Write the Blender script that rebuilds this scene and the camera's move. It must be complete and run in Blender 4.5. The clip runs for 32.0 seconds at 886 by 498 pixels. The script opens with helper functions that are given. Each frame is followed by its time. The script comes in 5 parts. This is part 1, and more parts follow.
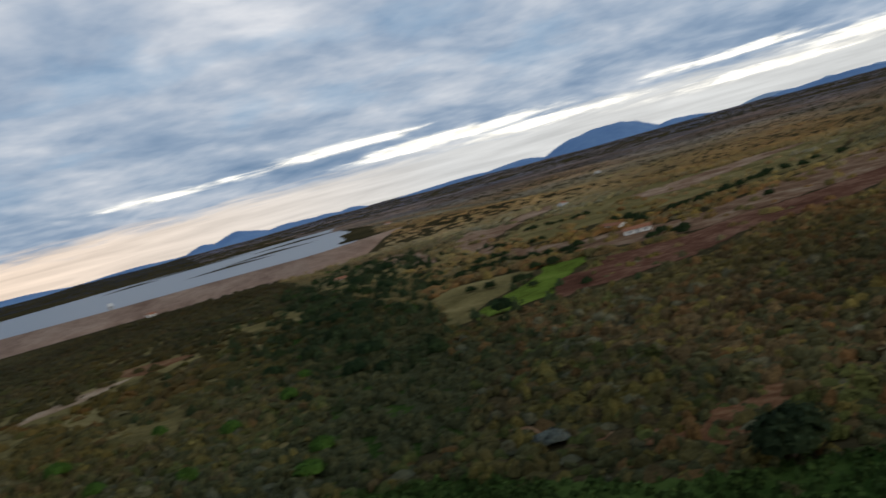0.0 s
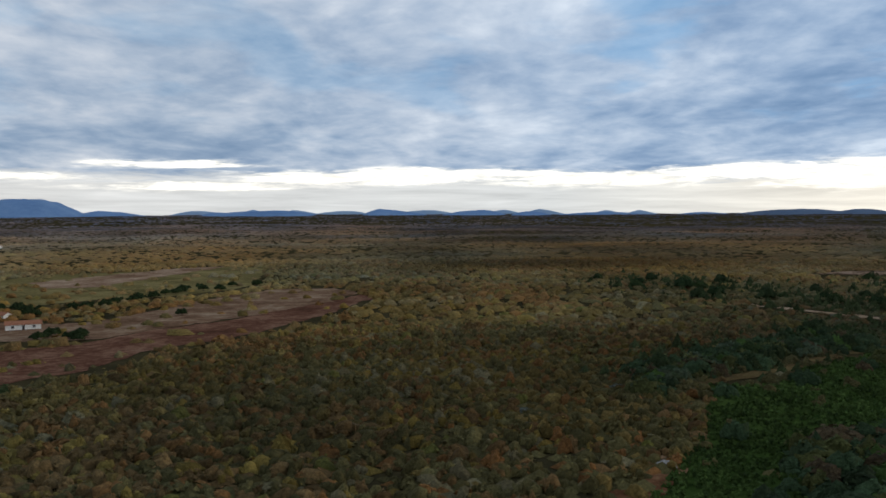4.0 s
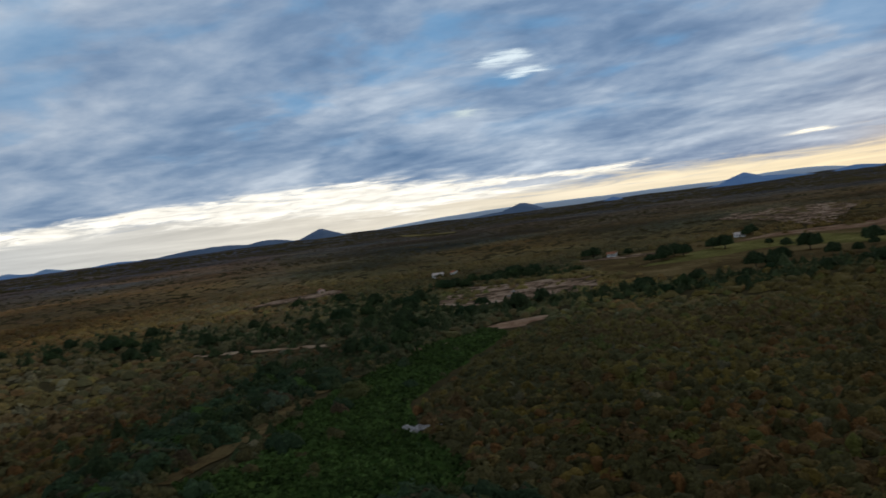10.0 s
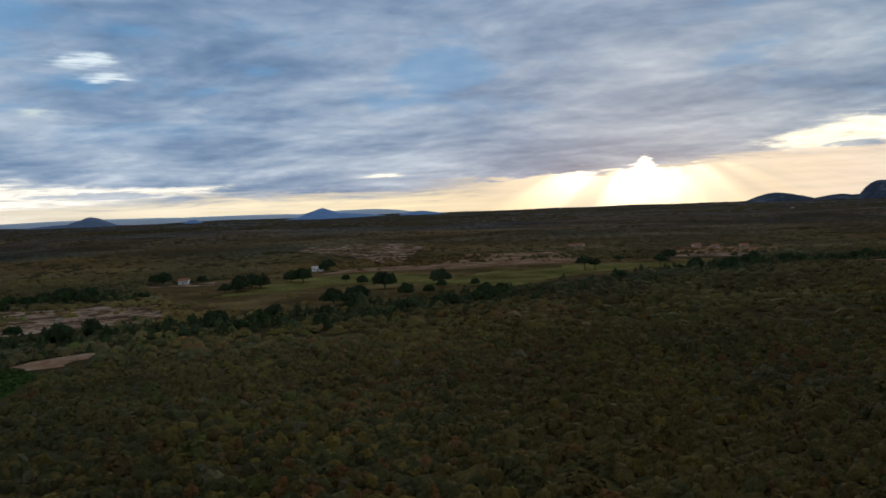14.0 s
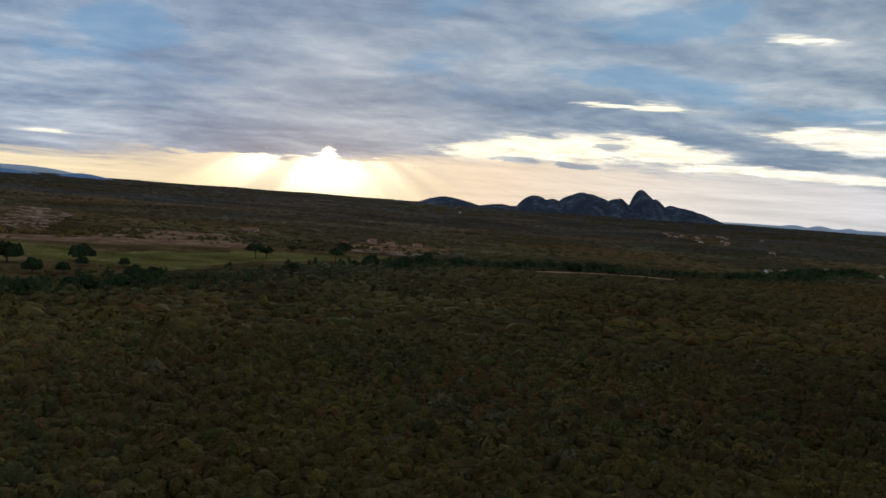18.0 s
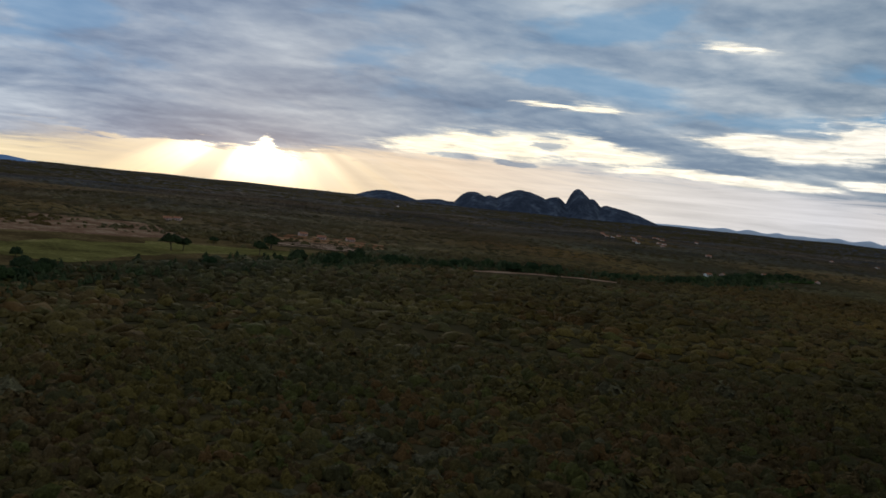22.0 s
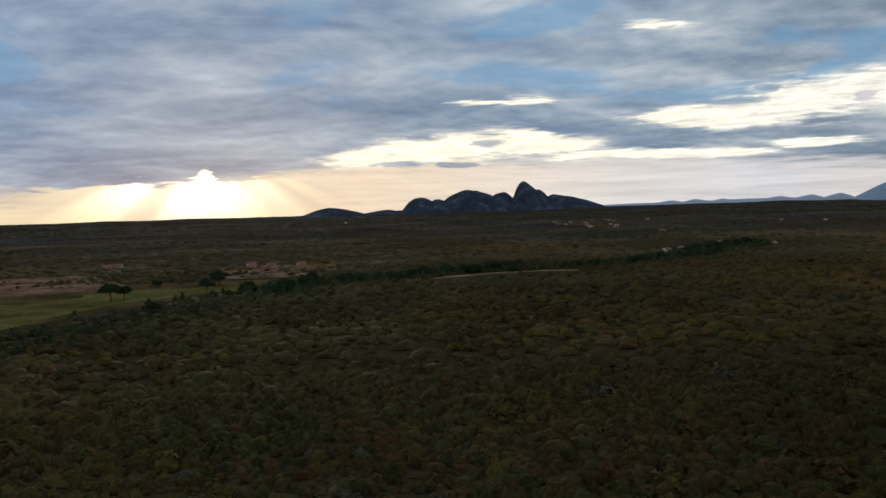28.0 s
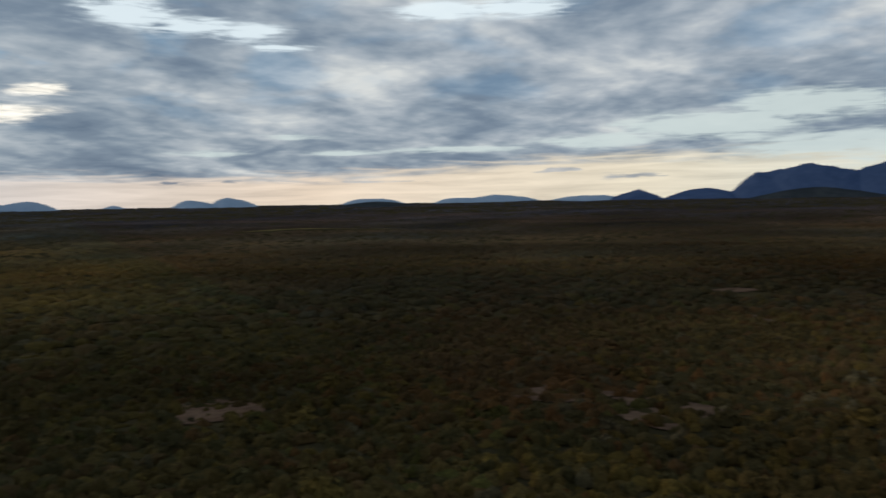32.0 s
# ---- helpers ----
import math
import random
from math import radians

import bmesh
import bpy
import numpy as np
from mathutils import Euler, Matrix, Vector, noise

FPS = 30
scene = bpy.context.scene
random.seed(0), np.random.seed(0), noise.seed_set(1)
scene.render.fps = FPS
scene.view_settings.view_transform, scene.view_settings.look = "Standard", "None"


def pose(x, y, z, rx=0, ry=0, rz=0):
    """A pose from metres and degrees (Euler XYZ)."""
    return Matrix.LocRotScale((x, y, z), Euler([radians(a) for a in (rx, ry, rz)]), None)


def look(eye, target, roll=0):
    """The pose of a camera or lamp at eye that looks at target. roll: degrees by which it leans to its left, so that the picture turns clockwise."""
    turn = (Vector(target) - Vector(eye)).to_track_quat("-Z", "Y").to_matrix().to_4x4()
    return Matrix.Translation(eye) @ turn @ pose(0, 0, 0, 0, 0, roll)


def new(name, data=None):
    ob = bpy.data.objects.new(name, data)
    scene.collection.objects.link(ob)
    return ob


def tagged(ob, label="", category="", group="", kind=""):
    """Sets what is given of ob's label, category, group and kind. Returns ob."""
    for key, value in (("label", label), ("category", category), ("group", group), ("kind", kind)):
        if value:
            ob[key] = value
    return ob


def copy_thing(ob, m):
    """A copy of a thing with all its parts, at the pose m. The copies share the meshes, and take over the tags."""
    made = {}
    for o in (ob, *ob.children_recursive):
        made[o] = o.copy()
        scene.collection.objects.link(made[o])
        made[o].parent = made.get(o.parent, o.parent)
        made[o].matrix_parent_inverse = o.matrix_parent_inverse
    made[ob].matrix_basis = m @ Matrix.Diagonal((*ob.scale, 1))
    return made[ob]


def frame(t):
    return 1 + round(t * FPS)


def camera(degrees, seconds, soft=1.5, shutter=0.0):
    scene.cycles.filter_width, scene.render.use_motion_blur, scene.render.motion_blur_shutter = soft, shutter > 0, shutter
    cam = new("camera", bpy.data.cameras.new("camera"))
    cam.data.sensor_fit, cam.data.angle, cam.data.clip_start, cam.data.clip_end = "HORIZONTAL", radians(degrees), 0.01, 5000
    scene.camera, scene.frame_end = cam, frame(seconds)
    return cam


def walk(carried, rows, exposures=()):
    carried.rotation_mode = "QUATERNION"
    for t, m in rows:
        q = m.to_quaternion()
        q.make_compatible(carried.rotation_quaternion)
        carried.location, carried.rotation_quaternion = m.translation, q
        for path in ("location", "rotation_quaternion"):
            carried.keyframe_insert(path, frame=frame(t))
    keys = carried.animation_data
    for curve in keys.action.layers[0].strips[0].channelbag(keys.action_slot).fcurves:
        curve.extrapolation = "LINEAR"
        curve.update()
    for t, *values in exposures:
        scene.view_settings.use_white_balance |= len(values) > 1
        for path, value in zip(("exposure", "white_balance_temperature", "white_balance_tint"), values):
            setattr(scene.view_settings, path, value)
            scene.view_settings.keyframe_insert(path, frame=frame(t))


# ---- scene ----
# seconds, place in metres, turn in degrees
PATH = [
    (0, 0, 0, 47.42, 85.621, 15.184, -18.982),
    (0.5, 1.55, 5.25, 47.17, 85.69, 13.83, -31.565),
    (1, 3.11, 10.51, 46.91, 85.594, 12.095, -43.131),
    (1.5, 5.65, 14.44, 46.65, 85.363, 10.925, -52.572),
    (2, 8.2, 18.37, 46.39, 85.076, 10.279, -57.153),
    (2.5, 11.24, 21.19, 46.45, 84.562, 7.48, -56.93),
    (3, 14.29, 24.02, 46.5, 88.111, 3.992, -56.862),
    (3.5, 17.78, 26.45, 46.7, 88.049, 1.757, -56.805),
    (5.5, 33.05, 35.31, 47.25, 87.931, -3.316, -56.792),
    (6, 37.22, 37.44, 47.26, 87.94, -3.833, -56.835),
    (6.5, 41.82, 39.44, 47.25, 87.953, -3.483, -57.092),
    (7, 46.41, 41.45, 47.24, 88.016, -2.839, -58.361),
    (7.5, 51.26, 43.16, 47.08, 88.099, -1.181, -62.325),
    (8, 56.1, 44.88, 46.91, 88.189, 0.845, -68.825),
    (8.5, 61.11, 45.93, 46.69, 88.278, 3.706, -76.402),
    (9, 66.12, 46.98, 46.48, 88.241, 5.831, -83.235),
    (9.5, 71.2, 47.17, 46.34, 88.138, 6.568, -88.532),
    (10, 76.28, 47.36, 46.21, 88.04, 7.447, -95.099),
    (10.5, 81.5, 46.58, 46.14, 87.924, 7.887, -100.465),
    (11, 86.72, 45.8, 46.08, 87.804, 7.727, -105.16),
    (11.5, 91.53, 44.46, 45.91, 87.704, 6.44, -108.713),
    (12, 96.34, 43.11, 45.73, 87.596, 4.851, -111.368),
    (12.5, 100.85, 41.01, 45.66, 87.557, 3.484, -114.219),
    (13, 105.36, 38.91, 45.58, 87.54, 2.72, -117.156),
    (13.5, 109.69, 36.25, 45.55, 87.524, 2.686, -120.298),
    (14, 114.03, 33.59, 45.53, 87.462, 2.176, -123.001),
    (14.5, 118.27, 30.07, 45.59, 87.413, 1.47, -126.275),
    (15, 122.51, 26.56, 45.65, 87.403, 1.891, -130.358),
    (15.5, 126.47, 22.64, 45.74, 87.36, 2.626, -134.256),
    (17.5, 140.72, 6.8, 45.89, 86.91, -1.129, -143.813),
    (18, 143.81, 2.85, 45.88, 86.826, -4.264, -144.376),
    (18.5, 146.28, -0.95, 45.85, 86.775, -4.61, -144.931),
    (19, 148.76, -4.76, 45.82, 86.767, -4.716, -145.491),
    (19.5, 150.96, -8.31, 45.77, 86.755, -5.296, -146.019),
    (20, 153.15, -11.87, 45.73, 86.738, -5.74, -146.549),
    (20.5, 155.35, -15.43, 45.67, 86.752, -5.958, -147.074),
    (21, 157.55, -18.99, 45.61, 86.771, -5.903, -147.579),
    (21.5, 159.66, -22.58, 45.64, 86.791, -5.766, -148.063),
    (22, 161.77, -26.16, 45.66, 86.825, -5.916, -148.591),
    (22.5, 163.84, -29.59, 45.78, 86.834, -5.567, -149.073),
    (23, 165.9, -33.03, 45.9, 86.896, -7.296, -149.507),
    (23.5, 167.53, -35.84, 46.07, 87.279, -1.28, -149.848),
    (24, 169.15, -38.65, 46.24, 87.355, -0.334, -150.091),
    (24.5, 170.36, -40.37, 46.18, 87.318, -0.017, -150.315),
    (25, 171.56, -42.09, 46.12, 87.283, 0.342, -150.551),
    (25.5, 172.09, -42.86, 46.08, 87.195, 0.779, -150.783),
    (27.5, 172.89, -43.9, 45.67, 87.344, 1.642, -151.829),
    (28, 172.87, -43.89, 45.5, 87.402, 1.75, -152.094),
    (28.5, 172.93, -44.14, 45.39, 87.461, 1.816, -152.336),
    (29, 172.99, -44.39, 45.28, 87.516, 1.843, -152.559),
    (29.5, 173.42, -44.84, 45.26, 87.366, 1.837, -162.815),
    (30, 173.86, -45.3, 45.25, 87.241, 1.756, -171.983),
    (30.5, 174, -45.83, 45.13, 87.12, 1.755, 179.933),
    (31, 174.14, -46.37, 45.01, 87.062, 1.466, 170.686),
    (31.5, 174.12, -47.06, 44.92, 86.908, 1.375, 159.212),
    (32, 174.09, -47.74, 44.84, 86.801, 1.089, 147.089),
]

cam = camera(55.3, 32.0, soft=1.6, shutter=0.35)
walk(cam, [(t, pose(*row)) for t, *row in PATH],
     exposures=[(0, 0.36), (1.0, 0.52), (2.0, 0.56), (3, 0.56), (5, 0.22), (6, 0.06), (8, 0.06), (10, 0.08), (15, 0.06), (19, 0.0), (22, -0.02), (32, 0.02)])

SUN_AZ, SUN_EL = 137.2, 6.0   # degrees, clockwise from +y


# ---- node helpers ----
class Net:
    """Short hand for building a node tree."""

    def __init__(self, tree):
        self.tree = tree
        tree.nodes.clear()

    def node(self, kind, **values):
        n = self.tree.nodes.new(kind)
        for key, value in values.items():
            if key == "operation":
                n.operation = value
            elif key == "blend_type":
                n.blend_type = value
        return n

    def put(self, socket, value):
        if isinstance(value, bpy.types.NodeSocket):
            self.tree.links.new(value, socket)
        else:
            socket.default_value = value

    def math(self, op, a, b=0.0, c=0.0):
        n = self.node("ShaderNodeMath", operation=op)
        for s, v in zip(n.inputs, (a, b, c)):
            self.put(s, v)
        return n.outputs[0]

    def mix(self, fac, a, b, blend="MIX"):
        n = self.node("ShaderNodeMixRGB", blend_type=blend)
        for s, v in zip(n.inputs, (fac, a, b)):
            self.put(s, (*v, 1.0) if isinstance(v, tuple) and len(v) == 3 else v)
        return n.outputs[0]

    def ramp(self, fac, stops, smooth=False):
        n = self.node("ShaderNodeValToRGB")
        self.put(n.inputs[0], fac)
        cr = n.color_ramp
        cr.interpolation = "EASE" if smooth else "LINEAR"
        while len(cr.elements) < len(stops):
            cr.elements.new(0.5)
        for e, (p, c) in zip(cr.elements, stops):
            e.position = p
            e.color = (*c, 1.0) if isinstance(c, tuple) else (c, c, c, 1.0)
        return n.outputs[0]

    def noise(self, vector, scale, detail=4.0, rough=0.5, dist=0.0):
        n = self.node("ShaderNodeTexNoise")
        self.put(n.inputs["Vector"], vector)
        n.inputs["Scale"].default_value = scale
        n.inputs["Detail"].default_value = detail
        n.inputs["Roughness"].default_value = rough
        n.inputs["Distortion"].default_value = dist
        return n.outputs[0]

    def vec(self, x, y, z=0.0):
        n = self.node("ShaderNodeCombineXYZ")
        for s, v in zip(n.inputs, (x, y, z)):
            self.put(s, v)
        return n.outputs[0]

    def step(self, x, lo, hi):
        n = self.node("ShaderNodeMapRange")
        n.interpolation_type = "SMOOTHSTEP"
        self.put(n.inputs[0], x)
        n.inputs[1].default_value, n.inputs[2].default_value = min(lo, hi), max(lo, hi)
        if lo > hi:
            n.inputs[3].default_value, n.inputs[4].default_value = 1.0, 0.0
        return n.outputs[0]


# ---- world: a broken evening cloud deck with the sun behind it ----
# openings in the deck: azimuth, elevation, half widths in degrees, strength
GAPS_EAST = [
    (2.6, 3.9, 5, 0.2, 0.75), (12.5, 4.1, 5, 0.24, 0.95), (20.5, 3, 6, 0.34, 1.1), (28, 2.35, 5, 0.27, 1.05), (39, 3.2, 4, 0.22, 1), (41, 1.8, 7, 0.26, 0.85),
    (47.5, 2.3, 5, 0.4, 1.05), (54.3, 2.5, 5, 0.44, 1.2), (60, 2.6, 4, 0.34, 1.05), (66, 2.25, 5, 0.4, 1.05), (70, 2.3, 3, 0.4, 1.1), (76, 2.6, 5, 0.44, 1.15),
    (82.5, 2.3, 5, 0.72, 1.2), (88.5, 2.2, 4.5, 0.9, 1.3), (92.5, 1.8, 4.5, 0.85, 1.3), (98, 1.8, 4, 0.54, 1.1), (104, 1.9, 4, 0.32, 0.9)]
GAPS_SOUTH = [
    (119, 2.5, 1.4, 0.14, 0.6), (147.5, 3.7, 2.8, 0.53, 1.18), (150.2, 4.1, 2.8, 0.62, 1.23), (153, 4.1, 2.9, 0.75, 1.29), (157.5, 4.5, 2.6, 0.75, 1.34), (159.5, 4, 2.8, 0.5, 1.23),
    (164.3, 3.4, 4.4, 0.33, 1.18), (169, 3.15, 3.9, 0.25, 1.12), (155.2, 7.15, 1.8, 0.2, 0.85), (158, 7.15, 1.5, 0.26, 0.9), (166, 11.5, 1.8, 0.3, 0.65), (168, 5.7, 2.8, 0.5, 1.12),
    (171, 5.5, 3.3, 0.69, 1.23), (175.5, 6.2, 3.5, 1.12, 1.4), (180, 6.7, 3.3, 0.81, 1.34), (184, 5.8, 3.3, 0.56, 1.23), (176, 3.55, 2.1, 0.28, 1.18), (188, 7.3, 1.6, 0.35, 1)]
GAPS_COOL = [
    (193, 12.1, 2.2, 0.8, 1.15), (196.5, 11.4, 2.5, 0.5, 1.1), (200, 11.1, 2, 0.5, 1.1), (202.3, 10.2, 2, 0.2, 0.95), (100.5, 10.2, 1.7, 0.45, 0.72), (101.7, 9.0, 1.7, 0.3, 0.72),
    (97.8, 6.9, 1.5, 0.28, 0.65), (213, 12.5, 2.5, 0.5, 1.0), (218.5, 12.5, 3, 0.5, 1.0), (203, 4.4, 2.5, 0.16, 0.75), (206.5, 3.4, 3, 0.18, 0.85), (213.3, 3.5, 5, 0.2, 0.8),
    (198, 3.4, 2, 0.16, 0.8), (224, 3.9, 4, 0.5, 0.9), (230, 4.5, 5, 0.9, 1.0), (236.5, 5.6, 4, 0.9, 1.05), (239, 3.0, 6, 0.9, 0.9)]
# small dark clouds that float before the openings
PUFFS = [
    (178.8, 6.2, 0.8, 0.32, 1.2), (173.2, 7.0, 1.0, 0.22, 1.0), (181.6, 6.4, 0.9, 0.16, 0.9), (194.9, 1.5, 0.6, 0.12, 0.9), (198.7, 1.6, 0.7, 0.13, 0.9), (220.4, 2.0, 1.1, 0.2, 1.0),
    (224.8, 1.5, 1.8, 0.22, 0.8), (207.8, 1.4, 4.0, 0.13, 0.8), (101.0, 1.75, 4.5, 0.22, 1.1), (149.6, 3.2, 1.8, 0.26, 1.0), (153.3, 3.0, 1.3, 0.24, 1.0), (155.2, 4.4, 1.2, 0.26, 1.0), (171.5, 6.3, 1.6, 0.3, 1.0)]


def make_world():
    w = bpy.data.worlds.new("evening_sky")
    scene.world = w
    w.use_nodes = True
    k = Net(w.node_tree)
    m = k.math
    coord = k.node("ShaderNodeTexCoord").outputs["Generated"]
    sep = k.node("ShaderNodeSeparateXYZ")
    k.put(sep.inputs[0], coord)
    x, y, z = sep.outputs
    c0, s0 = math.cos(radians(115)), math.sin(radians(115))
    side = m("SUBTRACT", m("MULTIPLY", x, c0), m("MULTIPLY", y, s0))
    ahead = m("ADD", m("MULTIPLY", x, s0), m("MULTIPLY", y, c0))
    az = m("ADD", m("MULTIPLY", m("ARCTAN2", side, ahead), 180 / math.pi), 115.0)
    el = m("MULTIPLY", m("ARCSINE", z), 180 / math.pi)
    elp = m("MAXIMUM", el, 0.0)
    # the deck as a flat layer overhead, drawn out along the wind
    reach = m("DIVIDE", 1.0, m("ADD", m("MAXIMUM", z, 0.0), 0.15))
    wx, wy = math.sin(radians(50)), math.cos(radians(50))
    along = m("MULTIPLY", m("ADD", m("MULTIPLY", x, wx), m("MULTIPLY", y, wy)), reach)
    across = m("MULTIPLY", m("SUBTRACT", m("MULTIPLY", x, wy), m("MULTIPLY", y, wx)), reach)

    def layer(scale, stretch, seed, detail, rough, dist, da=0.0, db=0.0):
        return k.noise(k.vec(m("MULTIPLY", m("ADD", along, da), scale / stretch), m("MULTIPLY", m("ADD", across, db), scale), seed), 1.0, detail, rough, dist)

    to_sun = radians(SUN_AZ - 50)
    da, db = 0.07 * math.cos(to_sun), 0.07 * math.sin(to_sun)
    broad = layer(0.85, 1.0, 1.0, 3.0, 0.5, 0.1)
    banks = layer(2.1, 1.15, 4.0, 7.0, 0.53, 0.25)
    lit = layer(2.1, 1.15, 4.0, 7.0, 0.53, 0.25, da, db)
    wisps = layer(8.5, 1.0, 9.0, 6.0, 0.58, 0.3)
    n2 = k.noise(k.vec(m("MULTIPLY", az, 0.25), m("MULTIPLY", elp, 1.1)), 1.0, 6.0, 0.54, 0.45)
    n3 = k.noise(k.vec(m("MULTIPLY", az, 0.42), m("MULTIPLY", elp, 3.4), 3.0), 1.0, 6.0, 0.62, 0.6)
    n4 = k.noise(k.vec(m("MULTIPLY", az, 0.18), m("MULTIPLY", elp, 2.3), 7.0), 1.0, 7.0, 0.62, 0.9)
    v = m("ADD", m("ADD", m("MULTIPLY", m("SUBTRACT", broad, 0.5), 1.25), m("MULTIPLY", m("SUBTRACT", banks, 0.5), 0.85)), m("MULTIPLY", m("SUBTRACT", wisps, 0.5), 0.30))
    v = m("ADD", m("ADD", v, m("MULTIPLY", m("SUBTRACT", lit, banks), -0.6)), 0.53)
    v = m("ADD", m("MULTIPLY", m("SUBTRACT", v, 0.5), m("ADD", 0.80, m("MULTIPLY", k.step(az, 50.0, 100.0), 0.22))), 0.5)
    v = m("ADD", v, m("MULTIPLY", k.step(elp, 9.0, 3.0), -0.05))
    cloud = k.ramp(v, [(0.14, (0.115, 0.195, 0.325)), (0.36, (0.205, 0.285, 0.415)), (0.50, (0.295, 0.368, 0.485)),
                       (0.64, (0.40, 0.458, 0.555)), (0.86, (0.60, 0.635, 0.70))])
    puffy = k.ramp(v, [(0.14, (0.120, 0.165, 0.24)), (0.36, (0.205, 0.255, 0.33)), (0.50, (0.305, 0.35, 0.415)),
                       (0.64, (0.44, 0.47, 0.52)), (0.86, (0.72, 0.71, 0.70))])
    cloud = k.mix(k.step(az, 150.0, 190.0), cloud, puffy)
    # thin places where the blue shows through
    thin = layer(1.7, 1.0, 15.0, 5.0, 0.52, 0.2)
    blue = m("MULTIPLY", k.step(thin, 0.50, 0.64), m("MULTIPLY", k.step(elp, 4.0, 8.0), m("ADD", 0.35, m("MULTIPLY", m("MULTIPLY", k.step(az, 45.0, 90.0), k.step(az, 205.0, 180.0)), 0.65))))
    cloud = k.mix(m("MULTIPLY", blue, 0.62), cloud, (0.15, 0.34, 0.56))
    u = m("DIVIDE", m("ADD", az, 20.0), 280.0)
    cast = k.ramp(u, [(0.12, (1.06, 1.02, 0.97)), (0.22, (1.04, 1.02, 0.98)), (0.30, (0.95, 1.0, 1.03)), (0.44, (0.90, 1.0, 1.08)), (0.53, (0.80, 0.90, 0.99)), (0.61, (0.86, 0.94, 0.97)), (0.69, (1.03, 1.08, 1.07)), (0.85, (0.99, 1.04, 1.05))])
    cloud = k.mix(1.0, cloud, cast, "MULTIPLY")
    sky = k.node("ShaderNodeTexSky")
    sky.sky_type, sky.sun_disc = "NISHITA", False
    sky.sun_elevation, sky.sun_rotation = radians(SUN_EL), radians(SUN_AZ)
    clear = k.mix(1.0, sky.outputs[0], (0.05, 0.05, 0.05), "MULTIPLY")
    colour = k.mix(0.93, clear, cloud)
    # pale air under the deck
    tone = k.ramp(u, [(0.04, (0.72, 0.58, 0.46)), (0.14, (0.54, 0.54, 0.53)), (0.30, (0.54, 0.55, 0.54)), (0.40, (0.80, 0.73, 0.60)), (0.50, (1.02, 0.84, 0.54)),
                      (0.60, (0.94, 0.74, 0.54)), (0.65, (0.82, 0.76, 0.70)), (0.69, (0.68, 0.67, 0.69)), (0.74, (0.72, 0.64, 0.58)), (0.80, (0.84, 0.69, 0.54)), (0.88, (0.80, 0.72, 0.56)), (0.97, (0.66, 0.71, 0.65))])
    streaks = k.noise(k.vec(m("MULTIPLY", az, 0.12), m("MULTIPLY", elp, 2.0), 5.0), 1.0, 6.0, 0.6, 0.4)
    tone = k.mix(1.0, tone, k.ramp(streaks, [(0.3, 0.84), (0.7, 1.16)]), "MULTIPLY")
    limit = k.ramp(u, [(0.0, 0.24), (0.32, 0.25), (0.43, 0.14), (0.52, 0.13), (0.60, 0.34), (0.68, 0.30), (0.73, 0.19), (0.80, 0.18), (0.86, 0.27), (1.0, 0.34)])
    rim = m("ADD", m("SUBTRACT", elp, m("MULTIPLY", limit, 10.0)), m("MULTIPLY", m("SUBTRACT", n4, 0.5), 2.2))
    low = k.step(rim, 0.5, -0.6)
    colour = k.mix(m("MULTIPLY", low, 0.93), colour, tone)
    # openings
    wa = m("ADD", az, m("MULTIPLY", m("SUBTRACT", n2, 0.5), 5.0))
    we = m("ADD", elp, m("MULTIPLY", m("SUBTRACT", streaks, 0.5), 0.5))
    place = k.vec(wa, we)

    def spots(gaps):
        total = None
        for a0, e0, ra, re, gain in gaps:
            d = k.node("ShaderNodeVectorMath", operation="MULTIPLY_ADD")
            k.put(d.inputs[0], place)
            d.inputs[1].default_value, d.inputs[2].default_value = (1 / ra, 1 / re, 0), (-a0 / ra, -e0 / re, 0)
            q = k.node("ShaderNodeVectorMath", operation="DOT_PRODUCT")
            k.put(q.inputs[0], d.outputs[0])
            k.put(q.inputs[1], d.outputs[0])
            g = m("MULTIPLY", m("POWER", 0.45, q.outputs["Value"]), gain)
            total = g if total is None else m("MAXIMUM", total, g)
        return total

    ragged_ = m("ADD", m("MULTIPLY", m("SUBTRACT", banks, 0.5), 1.6), m("ADD", m("MULTIPLY", m("SUBTRACT", n4, 0.5), 1.3), m("MULTIPLY", m("SUBTRACT", n3, 0.5), 1.5)))
    clots = m("MULTIPLY", k.step(m("ADD", spots(PUFFS), m("ADD", m("MULTIPLY", m("SUBTRACT", n3, 0.5), 1.4), m("MULTIPLY", m("SUBTRACT", wisps, 0.5), 1.2))), 0.36, 0.80), 0.8)

    def openings(gaps):
        total = spots(gaps)
        edge = m("ADD", total, ragged_)
        wide = m("MULTIPLY", k.step(edge, 0.05, 0.50), 0.45)
        return m("MULTIPLY", m("ADD", wide, m("MULTIPLY", k.step(edge, 0.32, 0.80), 0.55)), m("MINIMUM", m("MULTIPLY", total, 2.2), 1.0))

    airy = k.mix(k.step(elp, 6.5, 9.0), (0.62, 0.71, 0.70), (0.80, 0.91, 0.96))
    colour = k.mix(m("MULTIPLY", openings(GAPS_COOL), 0.85), colour, airy)
    white = k.mix(k.step(m("ABSOLUTE", m("SUBTRACT", az, 137.0)), 45.0, 8.0), (1.02, 0.98, 0.88), (1.30, 1.17, 0.90))
    white = k.mix(1.0, white, k.ramp(n3, [(0.3, 0.70), (0.62, 1.12)]), "MULTIPLY")
    bright = m("MAXIMUM", openings(GAPS_EAST), openings(GAPS_SOUTH))
    colour = k.mix(bright, colour, white)
